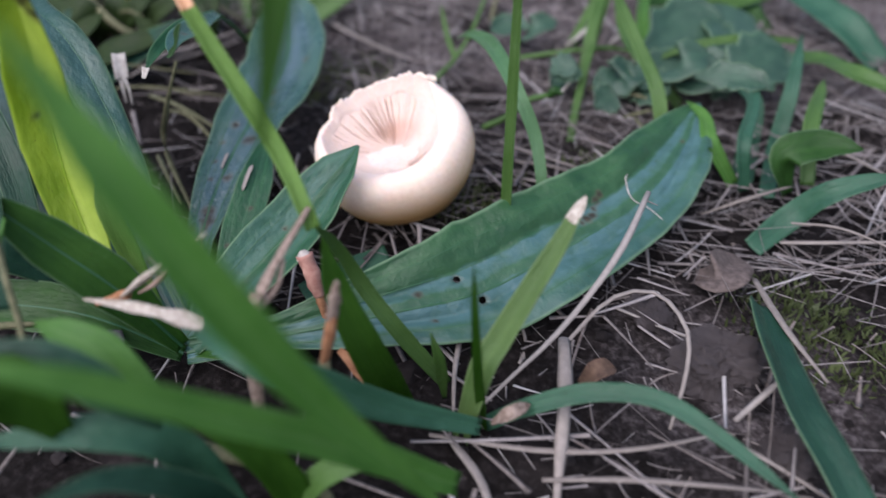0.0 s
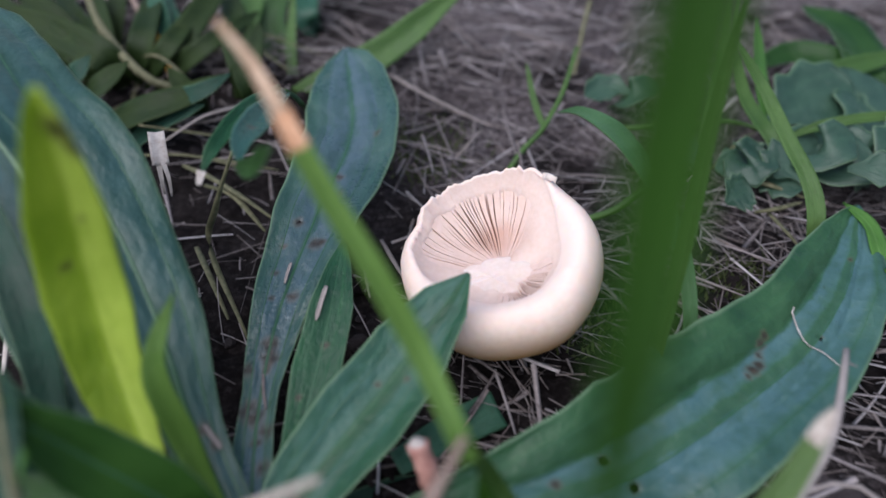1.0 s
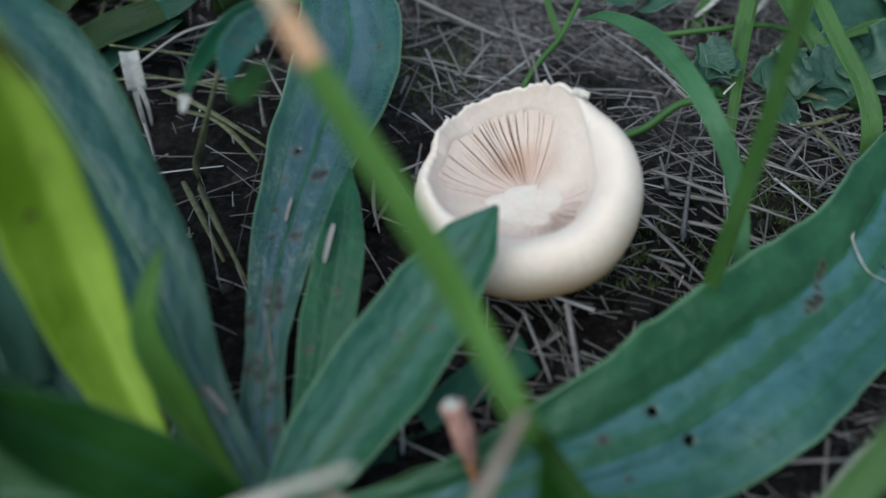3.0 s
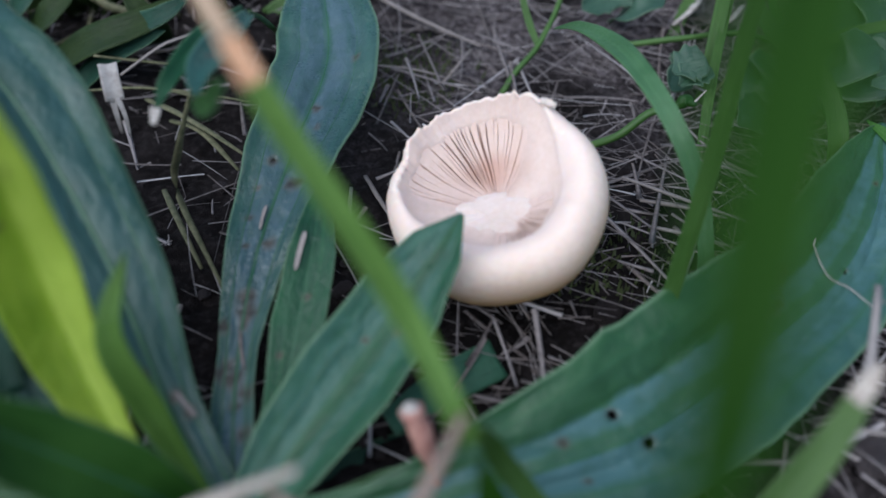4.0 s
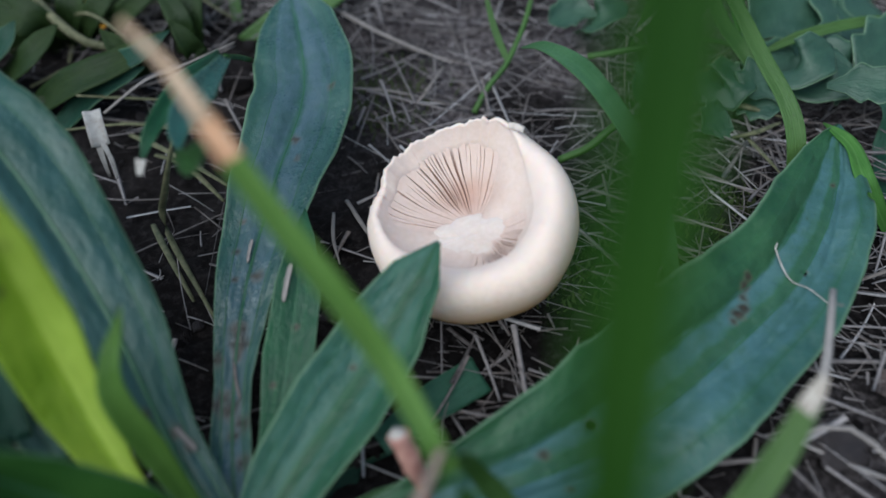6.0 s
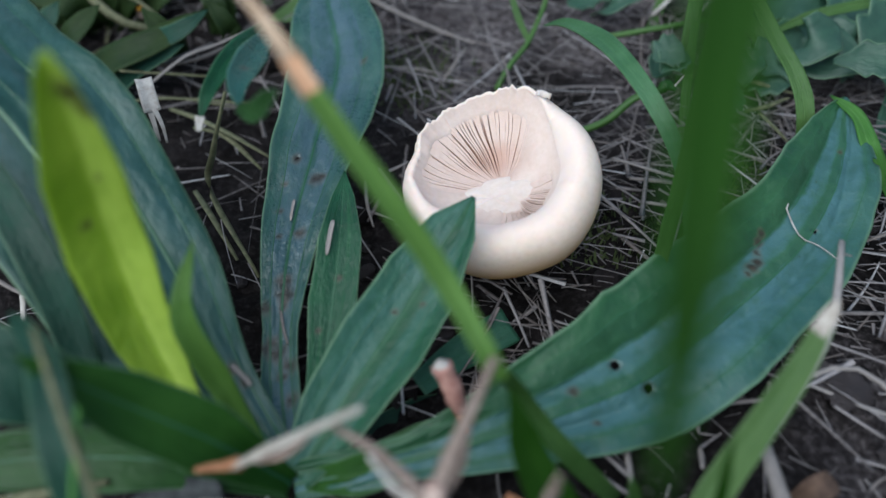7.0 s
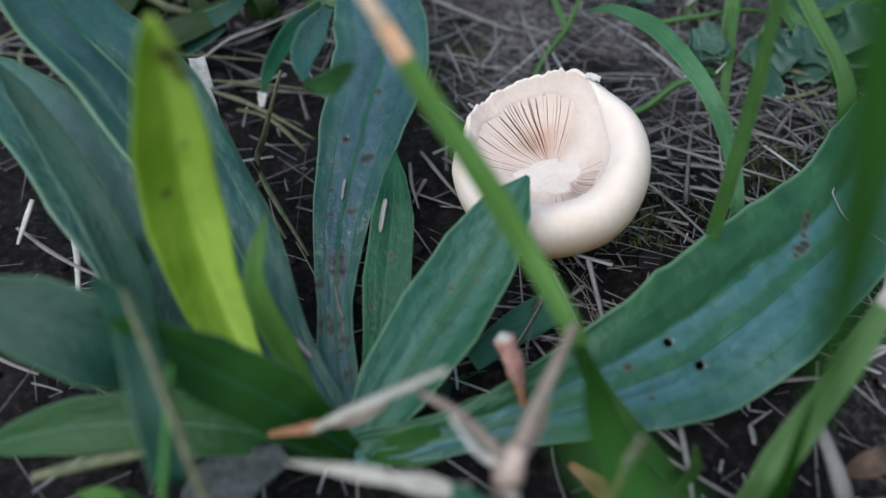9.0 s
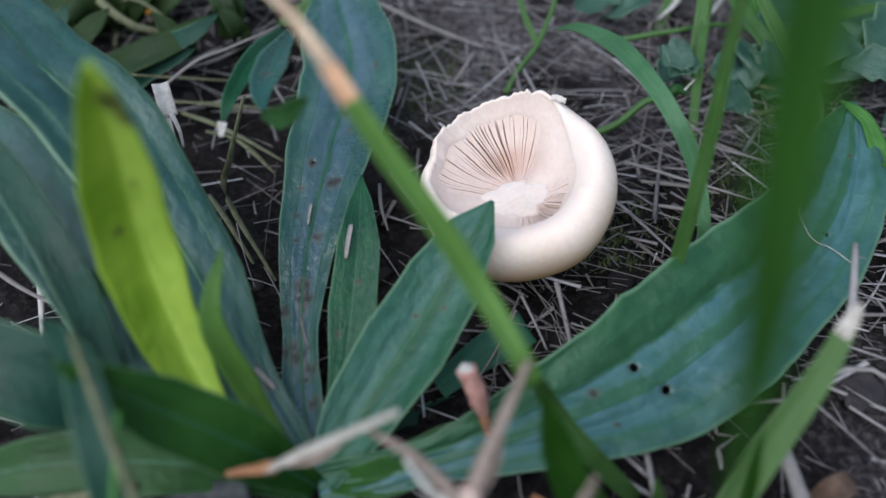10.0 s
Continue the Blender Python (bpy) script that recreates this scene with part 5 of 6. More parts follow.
grass("teal grass blades bending over dead grass", (0.1024, 0.2129, -0.006),
      ribbon("blade", [(0.0998, 0.2101, -0.006), (0.1139, 0.2192, -0.0005), (0.1238, 0.2165, 0.0115), (0.1421, 0.2159, 0.0181)], 0.0085, BLADE, GRASS_TEAL, (0.1, -0.4, 0.9), fold=0.25, n=40, across=8, seed=76),
      ribbon("blade", [(0.1128, 0.2376, -0.006), (0.1262, 0.2696, -0.003), (0.1317, 0.2819, 0.0116), (0.1406, 0.3052, 0.0236)], 0.0065, BLADE, GRASS_TEAL, (-0.2, -0.6, 0.7), fold=0.3, n=40, across=8, seed=77),
      ribbon("blade", [(0.106, 0.2445, -0.006), (0.1193, 0.2781, -0.0083), (0.1216, 0.288, 0.0036), (0.1153, 0.3027, 0.0057)], 0.0085, BLADE, GRASS_TEAL, (-0.2, -0.6, 0.7), fold=0.3, n=40, across=8, seed=78),
      ribbon("blade", [(0.1485, 0.3359, -0.0023), (0.1566, 0.3171, 0.0061), (0.1626, 0.2948, 0.0105), (0.1829, 0.2797, 0.0074)], 0.0095, BLADE, GRASS, (0, -0.5, 0.85), fold=0.3, n=40, across=8, seed=79), name="grass_tuft")
grass("shaded narrow leaf hanging beside the rosette", (-0.0911, 0.1347, 0.0447),
      ribbon("blade", [(-0.0929, 0.1359, 0.0403), (-0.0947, 0.1448, 0.0514), (-0.1002, 0.1583, 0.0544), (-0.1124, 0.1728, 0.0499)], 0.0066, BLADE, LEAF_SHADE, (0.2, -0.7, 0.6), fold=0.3, n=30, across=8, seed=80))
grass("narrow dark leaves beside the rosette", (-0.1124, 0.1827, 0.018),
      ribbon("blade", [(-0.1117, 0.1806, 0.0188), (-0.1159, 0.1913, 0.0315), (-0.1229, 0.2026, 0.0434), (-0.1354, 0.219, 0.0545), (-0.1456, 0.2304, 0.0622)], 0.0085, BLADE, LEAF_SHADE, (0.2, -0.6, 0.8), fold=0.3, n=40, across=8, seed=81),
      ribbon("blade", [(-0.113, 0.1857, 0.0139), (-0.1134, 0.1929, 0.0235), (-0.117, 0.2003, 0.0346)], 0.006, LANCE, LEAF, (0.2, -0.6, 0.8), fold=0.3, n=30, across=8, seed=82), name="grass_tuft")
grass("square-cut leaf piece lying under the mushroom", (-0.0267, 0.1991, -0.0054),
      ribbon("blade", [(-0.0409, 0.1859, -0.0018), (-0.0301, 0.1956, -0.0033), (-0.0163, 0.2044, -0.0042)], 0.0098, ((0, 0.6), (0.6, 0.95), (0.97, 1.0), (1, 0.98)), GRASS_TEAL, (0.1, -0.5, 0.85), fold=0.1, n=30, across=8, seed=83), category="leaf", name="leaf_piece")


def stalk(label, parts, name="dry_stalk", category="stalk"):
    g = thing(name, parts[0].data.vertices[0].co, label, category)
    adopt(g, *parts)


stalk("cut pinkish stem with an orange collar", [
    tube("stem", [(-0.0298, 0.1672, 0.0015), (-0.0313, 0.1683, 0.0094), (-0.032, 0.1693, 0.0138)], [0.0009, 0.0011, 0.0013], RUST, seed=11, label="orange lower stem"),
    tube("cut_end", [(-0.0318, 0.1691, 0.0129), (-0.0333, 0.1707, 0.0188), (-0.0351, 0.173, 0.0241)], [0.0015, 0.0021, 0.0024, 0.0023], FLUSH, seed=12, label="reddish swollen stem end"),
    tube("cut_face", [(-0.0349, 0.1725, 0.0231), (-0.0355, 0.1734, 0.0252)], [0.0023, 0.0018, 0.0008], PALE, seed=112, label="white cut face")], "cut_stem", "stem")
stalk("cut tan stem with a rusty side", [
    tube("stem", [(-0.026, 0.129, -0.009), (-0.0252, 0.1303, 0.012), (-0.0238, 0.1314, 0.029)], [0.0011, 0.0012, 0.0014], OLIVE, seed=113, label="dull olive lower stem"),
    tube("collar", [(-0.0239, 0.1313, 0.0282), (-0.0222, 0.1322, 0.0355), (-0.0209, 0.1328, 0.0412)], [0.001, 0.0015, 0.0012], RUST, flat=0.6, seed=13, label="rusty split collar"),
    tube("cut_end", [(-0.0211, 0.1327, 0.0404), (-0.0199, 0.1333, 0.046), (-0.0191, 0.1337, 0.0502)], [0.0012, 0.0014, 0.0006], BROWN, flat=0.5, rough=0.3, seed=14)], "cut_stem", "stem")
stalk("split fibrous brown stalk with frayed strands", [
    tube("core", [(-0.0412, 0.129, -0.009), (-0.0408, 0.1312, 0.012), (-0.0396, 0.1335, 0.0295), (-0.0384, 0.1351, 0.0403)], [0.0016, 0.0018, 0.0022, 0.0026], BROWN, seed=15, flat=0.6),
    tube("knot", [(-0.0392, 0.134, 0.034), (-0.0386, 0.135, 0.0395), (-0.037, 0.137, 0.0435)], [0.0018, 0.0031, 0.0016], PINK, seed=115, flat=0.7, label="swollen pale pinkish knot"),
    tube("strand", [(-0.0378, 0.136, 0.0412), (-0.0345, 0.141, 0.0462), (-0.0308, 0.146, 0.0508), (-0.0268, 0.152, 0.0552)], [0.0016, 0.0013, 0.001, 0.0007], BROWN, seed=16, flat=0.6),
    tube("strand", [(-0.0372, 0.1358, 0.0405), (-0.0335, 0.1398, 0.0432), (-0.0318, 0.1435, 0.0478)], [0.001, 0.0008, 0.0004], BROWN, seed=17),
    tube("strand", [(-0.0388, 0.1356, 0.0408), (-0.0425, 0.1392, 0.0432), (-0.047, 0.1428, 0.0455), (-0.0529, 0.146, 0.0473)], [0.0013, 0.0011, 0.0009, 0.0006], BROWN, seed=18),
    tube("strand", [(-0.0391, 0.1352, 0.0398), (-0.0436, 0.1378, 0.0412), (-0.0475, 0.1412, 0.0462)], [0.0009, 0.0007, 0.0004], PALE, seed=118),
    tube("flake", [(-0.0398, 0.1338, 0.037), (-0.0383, 0.1325, 0.0362), (-0.0372, 0.1318, 0.0345)], [0.001, 0.0014, 0.0008], DRY_GREY, seed=119, flat=0.6)])
stalk("thick cut grass stem with a frayed white end", [
    tube("stem", [(-0.034, 0.1185, 0.009), (-0.046, 0.12, 0.0115), (-0.056, 0.122, 0.012)], [0.0017, 0.002, 0.0019], OLIVE, seed=120, flat=0.8),
    tube("frayed_end", [(-0.0555, 0.122, 0.012), (-0.06, 0.1227, 0.0125), (-0.0635, 0.1235, 0.012)], [0.0019, 0.0018, 0.001], DRY_GREY, seed=121, flat=0.7, label="frayed whitish end"),
    tube("strand", [(-0.0595, 0.1228, 0.0125), (-0.065, 0.1245, 0.0135), (-0.069, 0.1252, 0.0125)], [0.0008, 0.0006, 0.0003], PALE, seed=122),
    tube("root", [(-0.034, 0.1186, 0.009), (-0.026, 0.117, 0.002), (-0.022, 0.116, -0.009)], [0.0021, 0.0015, 0.0012], OLIVE, seed=123)], "cut_stem", "stem")
stalk("withered leaf stalk with a torn orange end", [
    tube("sheath", [(-0.0725, 0.1488, 0.0325), (-0.0633, 0.1473, 0.0409), (-0.0551, 0.1465, 0.0474), (-0.0479, 0.1455, 0.0534)], [0.0012, 0.0018, 0.0013, 0.0009], DRY_GREY, seed=19, flat=0.5),
    tube("sheath", [(-0.0683, 0.1485, 0.0337), (-0.0627, 0.1472, 0.0381), (-0.0583, 0.1466, 0.0432)], [0.0006, 0.0013, 0.0008], PINK, seed=20, flat=0.5),
    tube("torn_end", [(-0.0714, 0.1487, 0.0331), (-0.076, 0.1499, 0.0306), (-0.0814, 0.1512, 0.0275)], [0.0013, 0.001, 0.0006], RUST, seed=21, label="rusty torn end")])
stalk("dull brown dead stalk lying under leaves", [
    tube("stem", [(-0.1305, 0.1522, 0.0148), (-0.1192, 0.1537, 0.0165), (-0.1106, 0.1549, 0.0164), (-0.1024, 0.1567, 0.0154)], [0.001, 0.0013, 0.0011, 0.0006], OLIVE, seed=44)])
tagged(ribbon("dead_leaf", [(-0.0817, 0.1571, 0.0093), (-0.0913, 0.1536, 0.0085), (-0.1036, 0.1475, 0.0052)], 0.013, LANCE, dry_material("dark_rotting_leaf", [(0.02, 0.022, 0.024), (0.06, 0.062, 0.066)]), (0, -0.4, 0.9), fold=0.3, ripple=0.0018, n=24, across=10, seed=197),
       "dark grey rotting leaf on damp soil", "leaf")
grass("short bright sprout at the rosette's foot", (-0.111, 0.1411, 0.0212),
      ribbon("blade", [(-0.1075, 0.1409, 0.0141), (-0.1099, 0.1422, 0.0222), (-0.1153, 0.1428, 0.0255)], 0.005, LANCE, GRASS_LIGHT, (0, -0.5, 0.85), fold=0.3, n=20, across=6, seed=198),
      ribbon("blade", [(-0.108, 0.1409, 0.0141), (-0.1063, 0.1421, 0.0208), (-0.1072, 0.1433, 0.0247)], 0.004, LANCE, LEAF_FRESH, (0, -0.5, 0.85), fold=0.3, n=20, across=6, seed=199), name="grass_tuft")
stalk("white split straw standing on end", [
    ribbon("straw", [(-0.1121, 0.2662, 0.0371), (-0.1106, 0.2615, 0.0341), (-0.1096, 0.2585, 0.0314)], 0.0045, ((0, 1), (1, 1)), PALE, (0.3, -0.6, 0.7), n=8, across=6, seed=90),
    ribbon("strip", [(-0.1104, 0.2592, 0.0319), (-0.1096, 0.2565, 0.0281), (-0.1093, 0.2554, 0.0236)], 0.0017, ((0, 1), (1, 0.4)), PALE, (0.3, -0.6, 0.7), n=8, across=4, seed=91),
    ribbon("strip", [(-0.1091, 0.2591, 0.0319), (-0.1075, 0.2564, 0.028), (-0.1073, 0.2549, 0.0232)], 0.0014, ((0, 1), (1, 0.4)), PALE, (0.3, -0.6, 0.7), n=8, across=4, seed=92)], "split_straw", "straw")

# ---- single straws ----
straws_made = []


def straw(pts, r, label, material=None):
    i = len(straws_made)
    straws_made.append(label)
    if not material:
        # straws lying in shade take the darker olive, so their shade is painted
        material = PALE if any(word in label for word in ("white", "bleached")) else OLIVE if any(word in label for word in ("shade", "brown")) else STRAW_ONE
    tagged(tube("dry_straw", pts, [r * 0.6, r * 0.75, r * 0.65, r * 0.35], material, seed=i * 1.7, n=14, sides=6, flat=0.55), label, "straw", "single dead straws")


straw([(-0.0599, 0.3841, -0.002), (-0.0368, 0.3551, 0), (-0.0143, 0.3364, -0.001)], 0.0016, "long grey straw lying on bare soil")
straw([(-0.0505, 0.3279, -0.003), (-0.0374, 0.3204, 0), (-0.0258, 0.3196, -0.003)], 0.001, "short grey straw on soil")
straw([(-0.0287, 0.3145, -0.003), (-0.0228, 0.3219, 0), (-0.0173, 0.3362, -0.002)], 0.0009, "thin grey straw on soil")
straw([(-0.0343, 0.323, -0.0098), (-0.0324, 0.3133, -0.0138)], 0.0011, "white straw chip sticking up")
straw([(-0.0253, 0.3201, -0.0098), (-0.0292, 0.3107, -0.0136)], 0.0012, "white straw chip sticking up")
straw([(0.0211, 0.2591, 0.004), (0.0358, 0.2497, 0.004), (0.056, 0.2398, 0.002)], 0.0011, "pale straw lying beside the mushroom")
straw([(0.0265, 0.2562, -0.002), (0.0379, 0.2531, -0.002), (0.0497, 0.2504, -0.004)], 0.0014, "flattened pale straw on soil")
straw([(0.0272, 0.2466, -0.003), (0.0374, 0.2431, -0.003), (0.0504, 0.2384, -0.004)], 0.0012, "flattened pale straw on soil")
straw([(0.0258, 0.238, -0.0106), (0.0248, 0.2339, -0.0147), (0.0228, 0.2315, -0.0214)], 0.0011, "short bleached straw leaning on a leaf")
straw([(0.0588, 0.2363, 0.0158), (0.0528, 0.2314, 0.011), (0.0495, 0.2296, 0.0065)], 0.0011, "short straw stub by a leaf edge")
straw([(-0.0547, 0.2653, -0.004), (-0.0542, 0.2534, -0.0029), (-0.0525, 0.246, -0.006)], 0.0008, "thin pale straw between leaves")
straw([(-0.0509, 0.2704, -0.004), (-0.0444, 0.2551, -0.003), (-0.0381, 0.2464, -0.006)], 0.0011, "grey straw beside the mushroom")
straw([(-0.0862, 0.2505, 0.0417), (-0.0931, 0.2476, 0.0249), (-0.0986, 0.2513, 0.0076), (-0.0843, 0.2269, -0.004)], 0.0014, "bent brown dead stem under the leaves")
straw([(-0.1224, 0.3048, 0), (-0.1039, 0.2879, 0.004), (-0.0851, 0.2748, 0)], 0.0017, "flat brown straw lying in shade")
straw([(-0.1084, 0.2652, -0.004), (-0.1004, 0.2498, 0), (-0.0913, 0.2341, -0.004)], 0.0013, "brown straw lying in shade")
straw([(-0.1391, 0.3313, 0), (-0.1141, 0.3266, 0.006), (-0.0943, 0.3528, 0.002)], 0.0014, "long weathered grey straw")
straw([(-0.1275, 0.3121, 0), (-0.1083, 0.3055, 0.002), (-0.0889, 0.3029, 0)], 0.0011, "thin grey straw in shade")
straw([(-0.1391, 0.2563, 0.0511), (-0.1288, 0.2401, 0.0512), (-0.1178, 0.2236, 0.0524)], 0.0007, "thin white straw lying on a leaf")
for pts, wide, label in (([(-0.0606, 0.2255, 0.0174), (-0.0614, 0.221, 0.0163), (-0.0622, 0.216, 0.0146)], 0.0012, "flat grey striped straw chip on a small leaf"),
                         ([(-0.0722, 0.2385, 0.0138), (-0.0727, 0.2351, 0.0131), (-0.073, 0.2318, 0.0123)], 0.0008, "bleached straw chip on a spotted leaf"),
                         ([(-0.0743, 0.2051, 0.0068), (-0.0735, 0.2006, 0.0058), (-0.0722, 0.196, 0.0048)], 0.0007, "pale pointed straw chip on a spotted leaf"),
                         ([(-0.0818, 0.1835, 0.0148), (-0.0797, 0.1818, 0.0131), (-0.0777, 0.1799, 0.0115)], 0.0012, "grey papery flake on a leaf")):
    tagged(ribbon("straw_chip", pts, wide, ((0, 0.6), (0.15, 1), (0.85, 0.9), (1, 0.4)), STRAW_ONE, (0, -0.5, 0.85), fold=0.5, groove=0.0002, pleats=3, n=14, across=8, seed=len(straws_made) + len(label)), label, "straw", "single dead straws")
straw([(0.0607, 0.2016, 0.0228), (0.0498, 0.1791, 0.0209), (0.0394, 0.1665, 0.0144), (0.0294, 0.1572, 0.0082), (0.0194, 0.1509, 0.0016), (0.008, 0.144, -0.007)], 0.0014, "long grey straw propped against a leaf")
straw([(0.0592, 0.1985, 0.0222), (0.0635, 0.1995, 0.0195)], 0.0006, "thin side twig of a straw")
straw([(0.0335, 0.1618, 0.0035), (0.0316, 0.1424, 0.0037), (0.0278, 0.1188, -0.006)], 0.0026, "thick pale flattened stalk")
straw([(0.0332, 0.1646, -0.004), (0.048, 0.1764, 0.004), (0.0604, 0.1769, 0.006), (0.0659, 0.1633, 0.006), (0.0638, 0.1511, 0.002), (0.0577, 0.1379, -0.004)], 0.0011, "curled tan grass stem")
straw([(-0.0021, 0.1364, -0.004), (0.0253, 0.1303, -0.002), (0.0478, 0.1293, 0), (0.0704, 0.1341, 0)], 0.0013, "long straw lying flat")
straw([(0.0248, 0.1235, -0.004), (0.0463, 0.1208, 0), (0.0795, 0.1189, -0.002)], 0.0013, "long straw lying flat")
straw([(0.0928, 0.1887, 0), (0.0919, 0.1631, 0.006), (0.0985, 0.1476, 0.002)], 0.0016, "pale dry blade crossing a green one")
straw([(0.0745, 0.1405, -0.004), (0.0934, 0.153, 0.004)], 0.0013, "grey straw propped up")
straw([(0.0514, 0.1812, -0.004), (0.0671, 0.1708, -0.004), (0.078, 0.1683, -0.006)], 0.0011, "grey straw on soil")
straw([(0.0623, 0.1397, -0.004), (0.0751, 0.1298, -0.002), (0.091, 0.1175, -0.004)], 0.0012, "tan straw on soil")
straw([(0.1335, 0.2813, -0.004), (0.1415, 0.2555, 0.002), (0.1561, 0.245, -0.002)], 0.0014, "long pale straw at the grass edge")
straw([(0.0869, 0.2256, -0.004), (0.1028, 0.2268, 0.002), (0.1194, 0.2358, 0)], 0.0012, "pale straw at the leaf tip")
straw([(0.1084, 0.2104, -0.004), (0.1247, 0.2078, -0.002), (0.1478, 0.2105, -0.004)], 0.0013, "long grey straw on litter")
straw([(0.1112, 0.213, 0.002), (0.1244, 0.2074, 0.004), (0.1397, 0.1974, 0.002)], 0.001, "thin pale grass stem")
straw([(0.0035, 0.1347, -0.004), (0.0102, 0.1235, -0.004), (0.0138, 0.1131, -0.006)], 0.0018, "tan straw lying on soil")
straw([(0.0071, 0.18, -0.006), (0.0044, 0.1568, -0.002), (0.0038, 0.1441, -0.006)], 0.0011, "thin upright tan straw")
straw([(-0.1531, 0.2296, 0.0199), (-0.1576, 0.2213, 0.0119)], 0.0013, "white straw stub among leaves")
straw([(-0.1469, 0.2317, 0.0152), (-0.1446, 0.2238, 0.0078), (-0.1447, 0.2118, -0.0036)], 0.0015, "upright bleached straw beside leaves")
straw([(-0.1612, 0.2296, 0.01), (-0.1454, 0.217, 0.01), (-0.1279, 0.2076, 0.008)], 0.001, "thin tan straw beside leaves")
straw([(0.0218, 0.1731, -0.0093), (0.0196, 0.1677, -0.0145), (0.0123, 0.1553, -0.006)], 0.0009, "thin straw under a broad leaf")
straw([(0.0731, 0.3751, 0.002), (0.0637, 0.3531, 0.004), (0.0554, 0.3472, 0)], 0.0024, "bleached curved straw behind grass")
straw([(0.0852, 0.3601, 0), (0.0771, 0.3473, 0.003), (0.0737, 0.3456, 0)], 0.0018, "short bleached straw behind grass")
straw([(0.0643, 0.3016, 0.003), (0.0757, 0.2938, 0.004), (0.089, 0.2901, 0.001)], 0.0022, "thick brown dead stalk on soil")
straw([(0.0702, 0.2832, 0), (0.0763, 0.2813, 0.003), (0.086, 0.2864, 0.002)], 0.0016, "brown dead stalk on soil")
straw([(0.0745, 0.2834, 0), (0.0757, 0.2713, 0.002), (0.0793, 0.2631, 0)], 0.0012, "thin brown straw on soil")
straw([(0.0554, 0.3081, 0.002), (0.0516, 0.3133, 0.004), (0.047, 0.318, 0)], 0.0014, "pale straw under an arching blade")
straw([(0.0233, 0.1738, -0.0031), (0.0248, 0.1704, -0.0091), (0.022, 0.1615, -0.006)], 0.0012, "short straw poking up by a leaf")

for pts, r, label in (
        ([(-0.211, 0.392, 0.018), (-0.1971, 0.3856, 0.016), (-0.1859, 0.3811, 0.012)], 0.0019, "bleached straw caught in dark grass"),
        ([(-0.1309, 0.3266, 0.004), (-0.1213, 0.3305, 0.005), (-0.112, 0.3397, 0.004)], 0.0014, "pale straw at the foot of a dark tuft"),
        ([(-0.1376, 0.3116, 0.012), (-0.1317, 0.3132, 0.01), (-0.1052, 0.3163, 0.004)], 0.0012, "grey straw lying in shade"),
        ([(-0.1289, 0.3066, 0.008), (-0.1154, 0.3146, 0.014), (-0.1046, 0.322, 0.014), (-0.0871, 0.328, 0.018)], 0.0011, "long pale straw leaning on a tuft"),
        ([(-0.1455, 0.31, 0.0), (-0.1209, 0.3052, 0.004), (-0.1002, 0.3034, 0.0)], 0.0011, "thin grey straw in shade"),
        ([(-0.113, 0.296, -0.002), (-0.1003, 0.2846, 0.002), (-0.0882, 0.2726, -0.003)], 0.0017, "flat brown straw lying in shade"),
        ([(0.1087, 0.3818, -0.002), (0.129, 0.3979, 0.003), (0.152, 0.42, 0.002)], 0.0016, "pale straw under far grass"),
        ([(0.1152, 0.3781, 0.0), (0.1357, 0.3912, 0.005), (0.1673, 0.4145, 0.002)], 0.0018, "long pale straw under far grass"),
        ([(0.0563, 0.3491, -0.002), (0.0669, 0.3604, 0.004), (0.0748, 0.3925, 0.0)], 0.002, "bleached curved straw behind grass"),
        ([(0.0593, 0.3048, 0.0), (0.072, 0.3139, 0.008), (0.0809, 0.3237, 0.006)], 0.0013, "brown twig propped on weeds"),
        ([(0.0603, 0.2262, 0.0122), (0.0595, 0.2244, 0.0115), (0.0602, 0.216, 0.01), (0.0654, 0.2143, 0.0076), (0.0684, 0.2075, 0.0081)], 0.00036, "thin curled white fibre on a broad leaf")):
    straw(pts, r, label)

heap = random.Random(31)
for i in range(16):
    x, y, a, long = heap.uniform(-0.2, -0.115), heap.uniform(0.325, 0.4), heap.gauss(-0.5, 0.6), heap.uniform(0.03, 0.07)
    dx, dy, z = 0.5 * long * math.cos(a), 0.5 * long * math.sin(a), heap.uniform(-0.004, 0.008)
    straw([(x - dx, y - dy, z - 0.003), (x, y, z + heap.uniform(0.001, 0.006)), (x + dx, y + dy, z - 0.002)], heap.uniform(0.0009, 0.0018), "weathered olive-brown straw under dark grass", OLIVE)

tagged(ribbon("dead_leaf", [(0.0367, 0.1509, -0.002), (0.0411, 0.1504, 0.004), (0.0463, 0.1536, 0.001)], 0.0055, LANCE, dry_material("brown_dead_leaf", [(0.06, 0.036, 0.028), (0.13, 0.08, 0.058)]), (0, -0.3, 0.9), fold=0.5, n=14, across=8, seed=95),
       "curled brown dead leaf scrap on soil", "leaf")
tagged(ribbon("dead_leaf", [(0.0132, 0.1353, 0.002), (0.0176, 0.1336, 0.008), (0.0227, 0.138, 0.006)], 0.0034, LANCE, BROWN, (0, -0.3, 0.9), fold=0.6, n=14, across=8, seed=96), "rust-red dry leaf scrap", "leaf")
tagged(ribbon("dead_leaf", [(0.078, 0.195, -0.006), (0.083, 0.189, 0.001), (0.0925, 0.203, -0.003)], 0.014, LANCE, dry_material("grey_brown_dead_leaf", [(0.05, 0.038, 0.036), (0.13, 0.1, 0.095)]), (0, -0.3, 0.9), fold=0.4, ripple=0.002, n=24, across=10, seed=97),
       "grey-brown crumpled dead leaf under a plantain tip", "leaf")
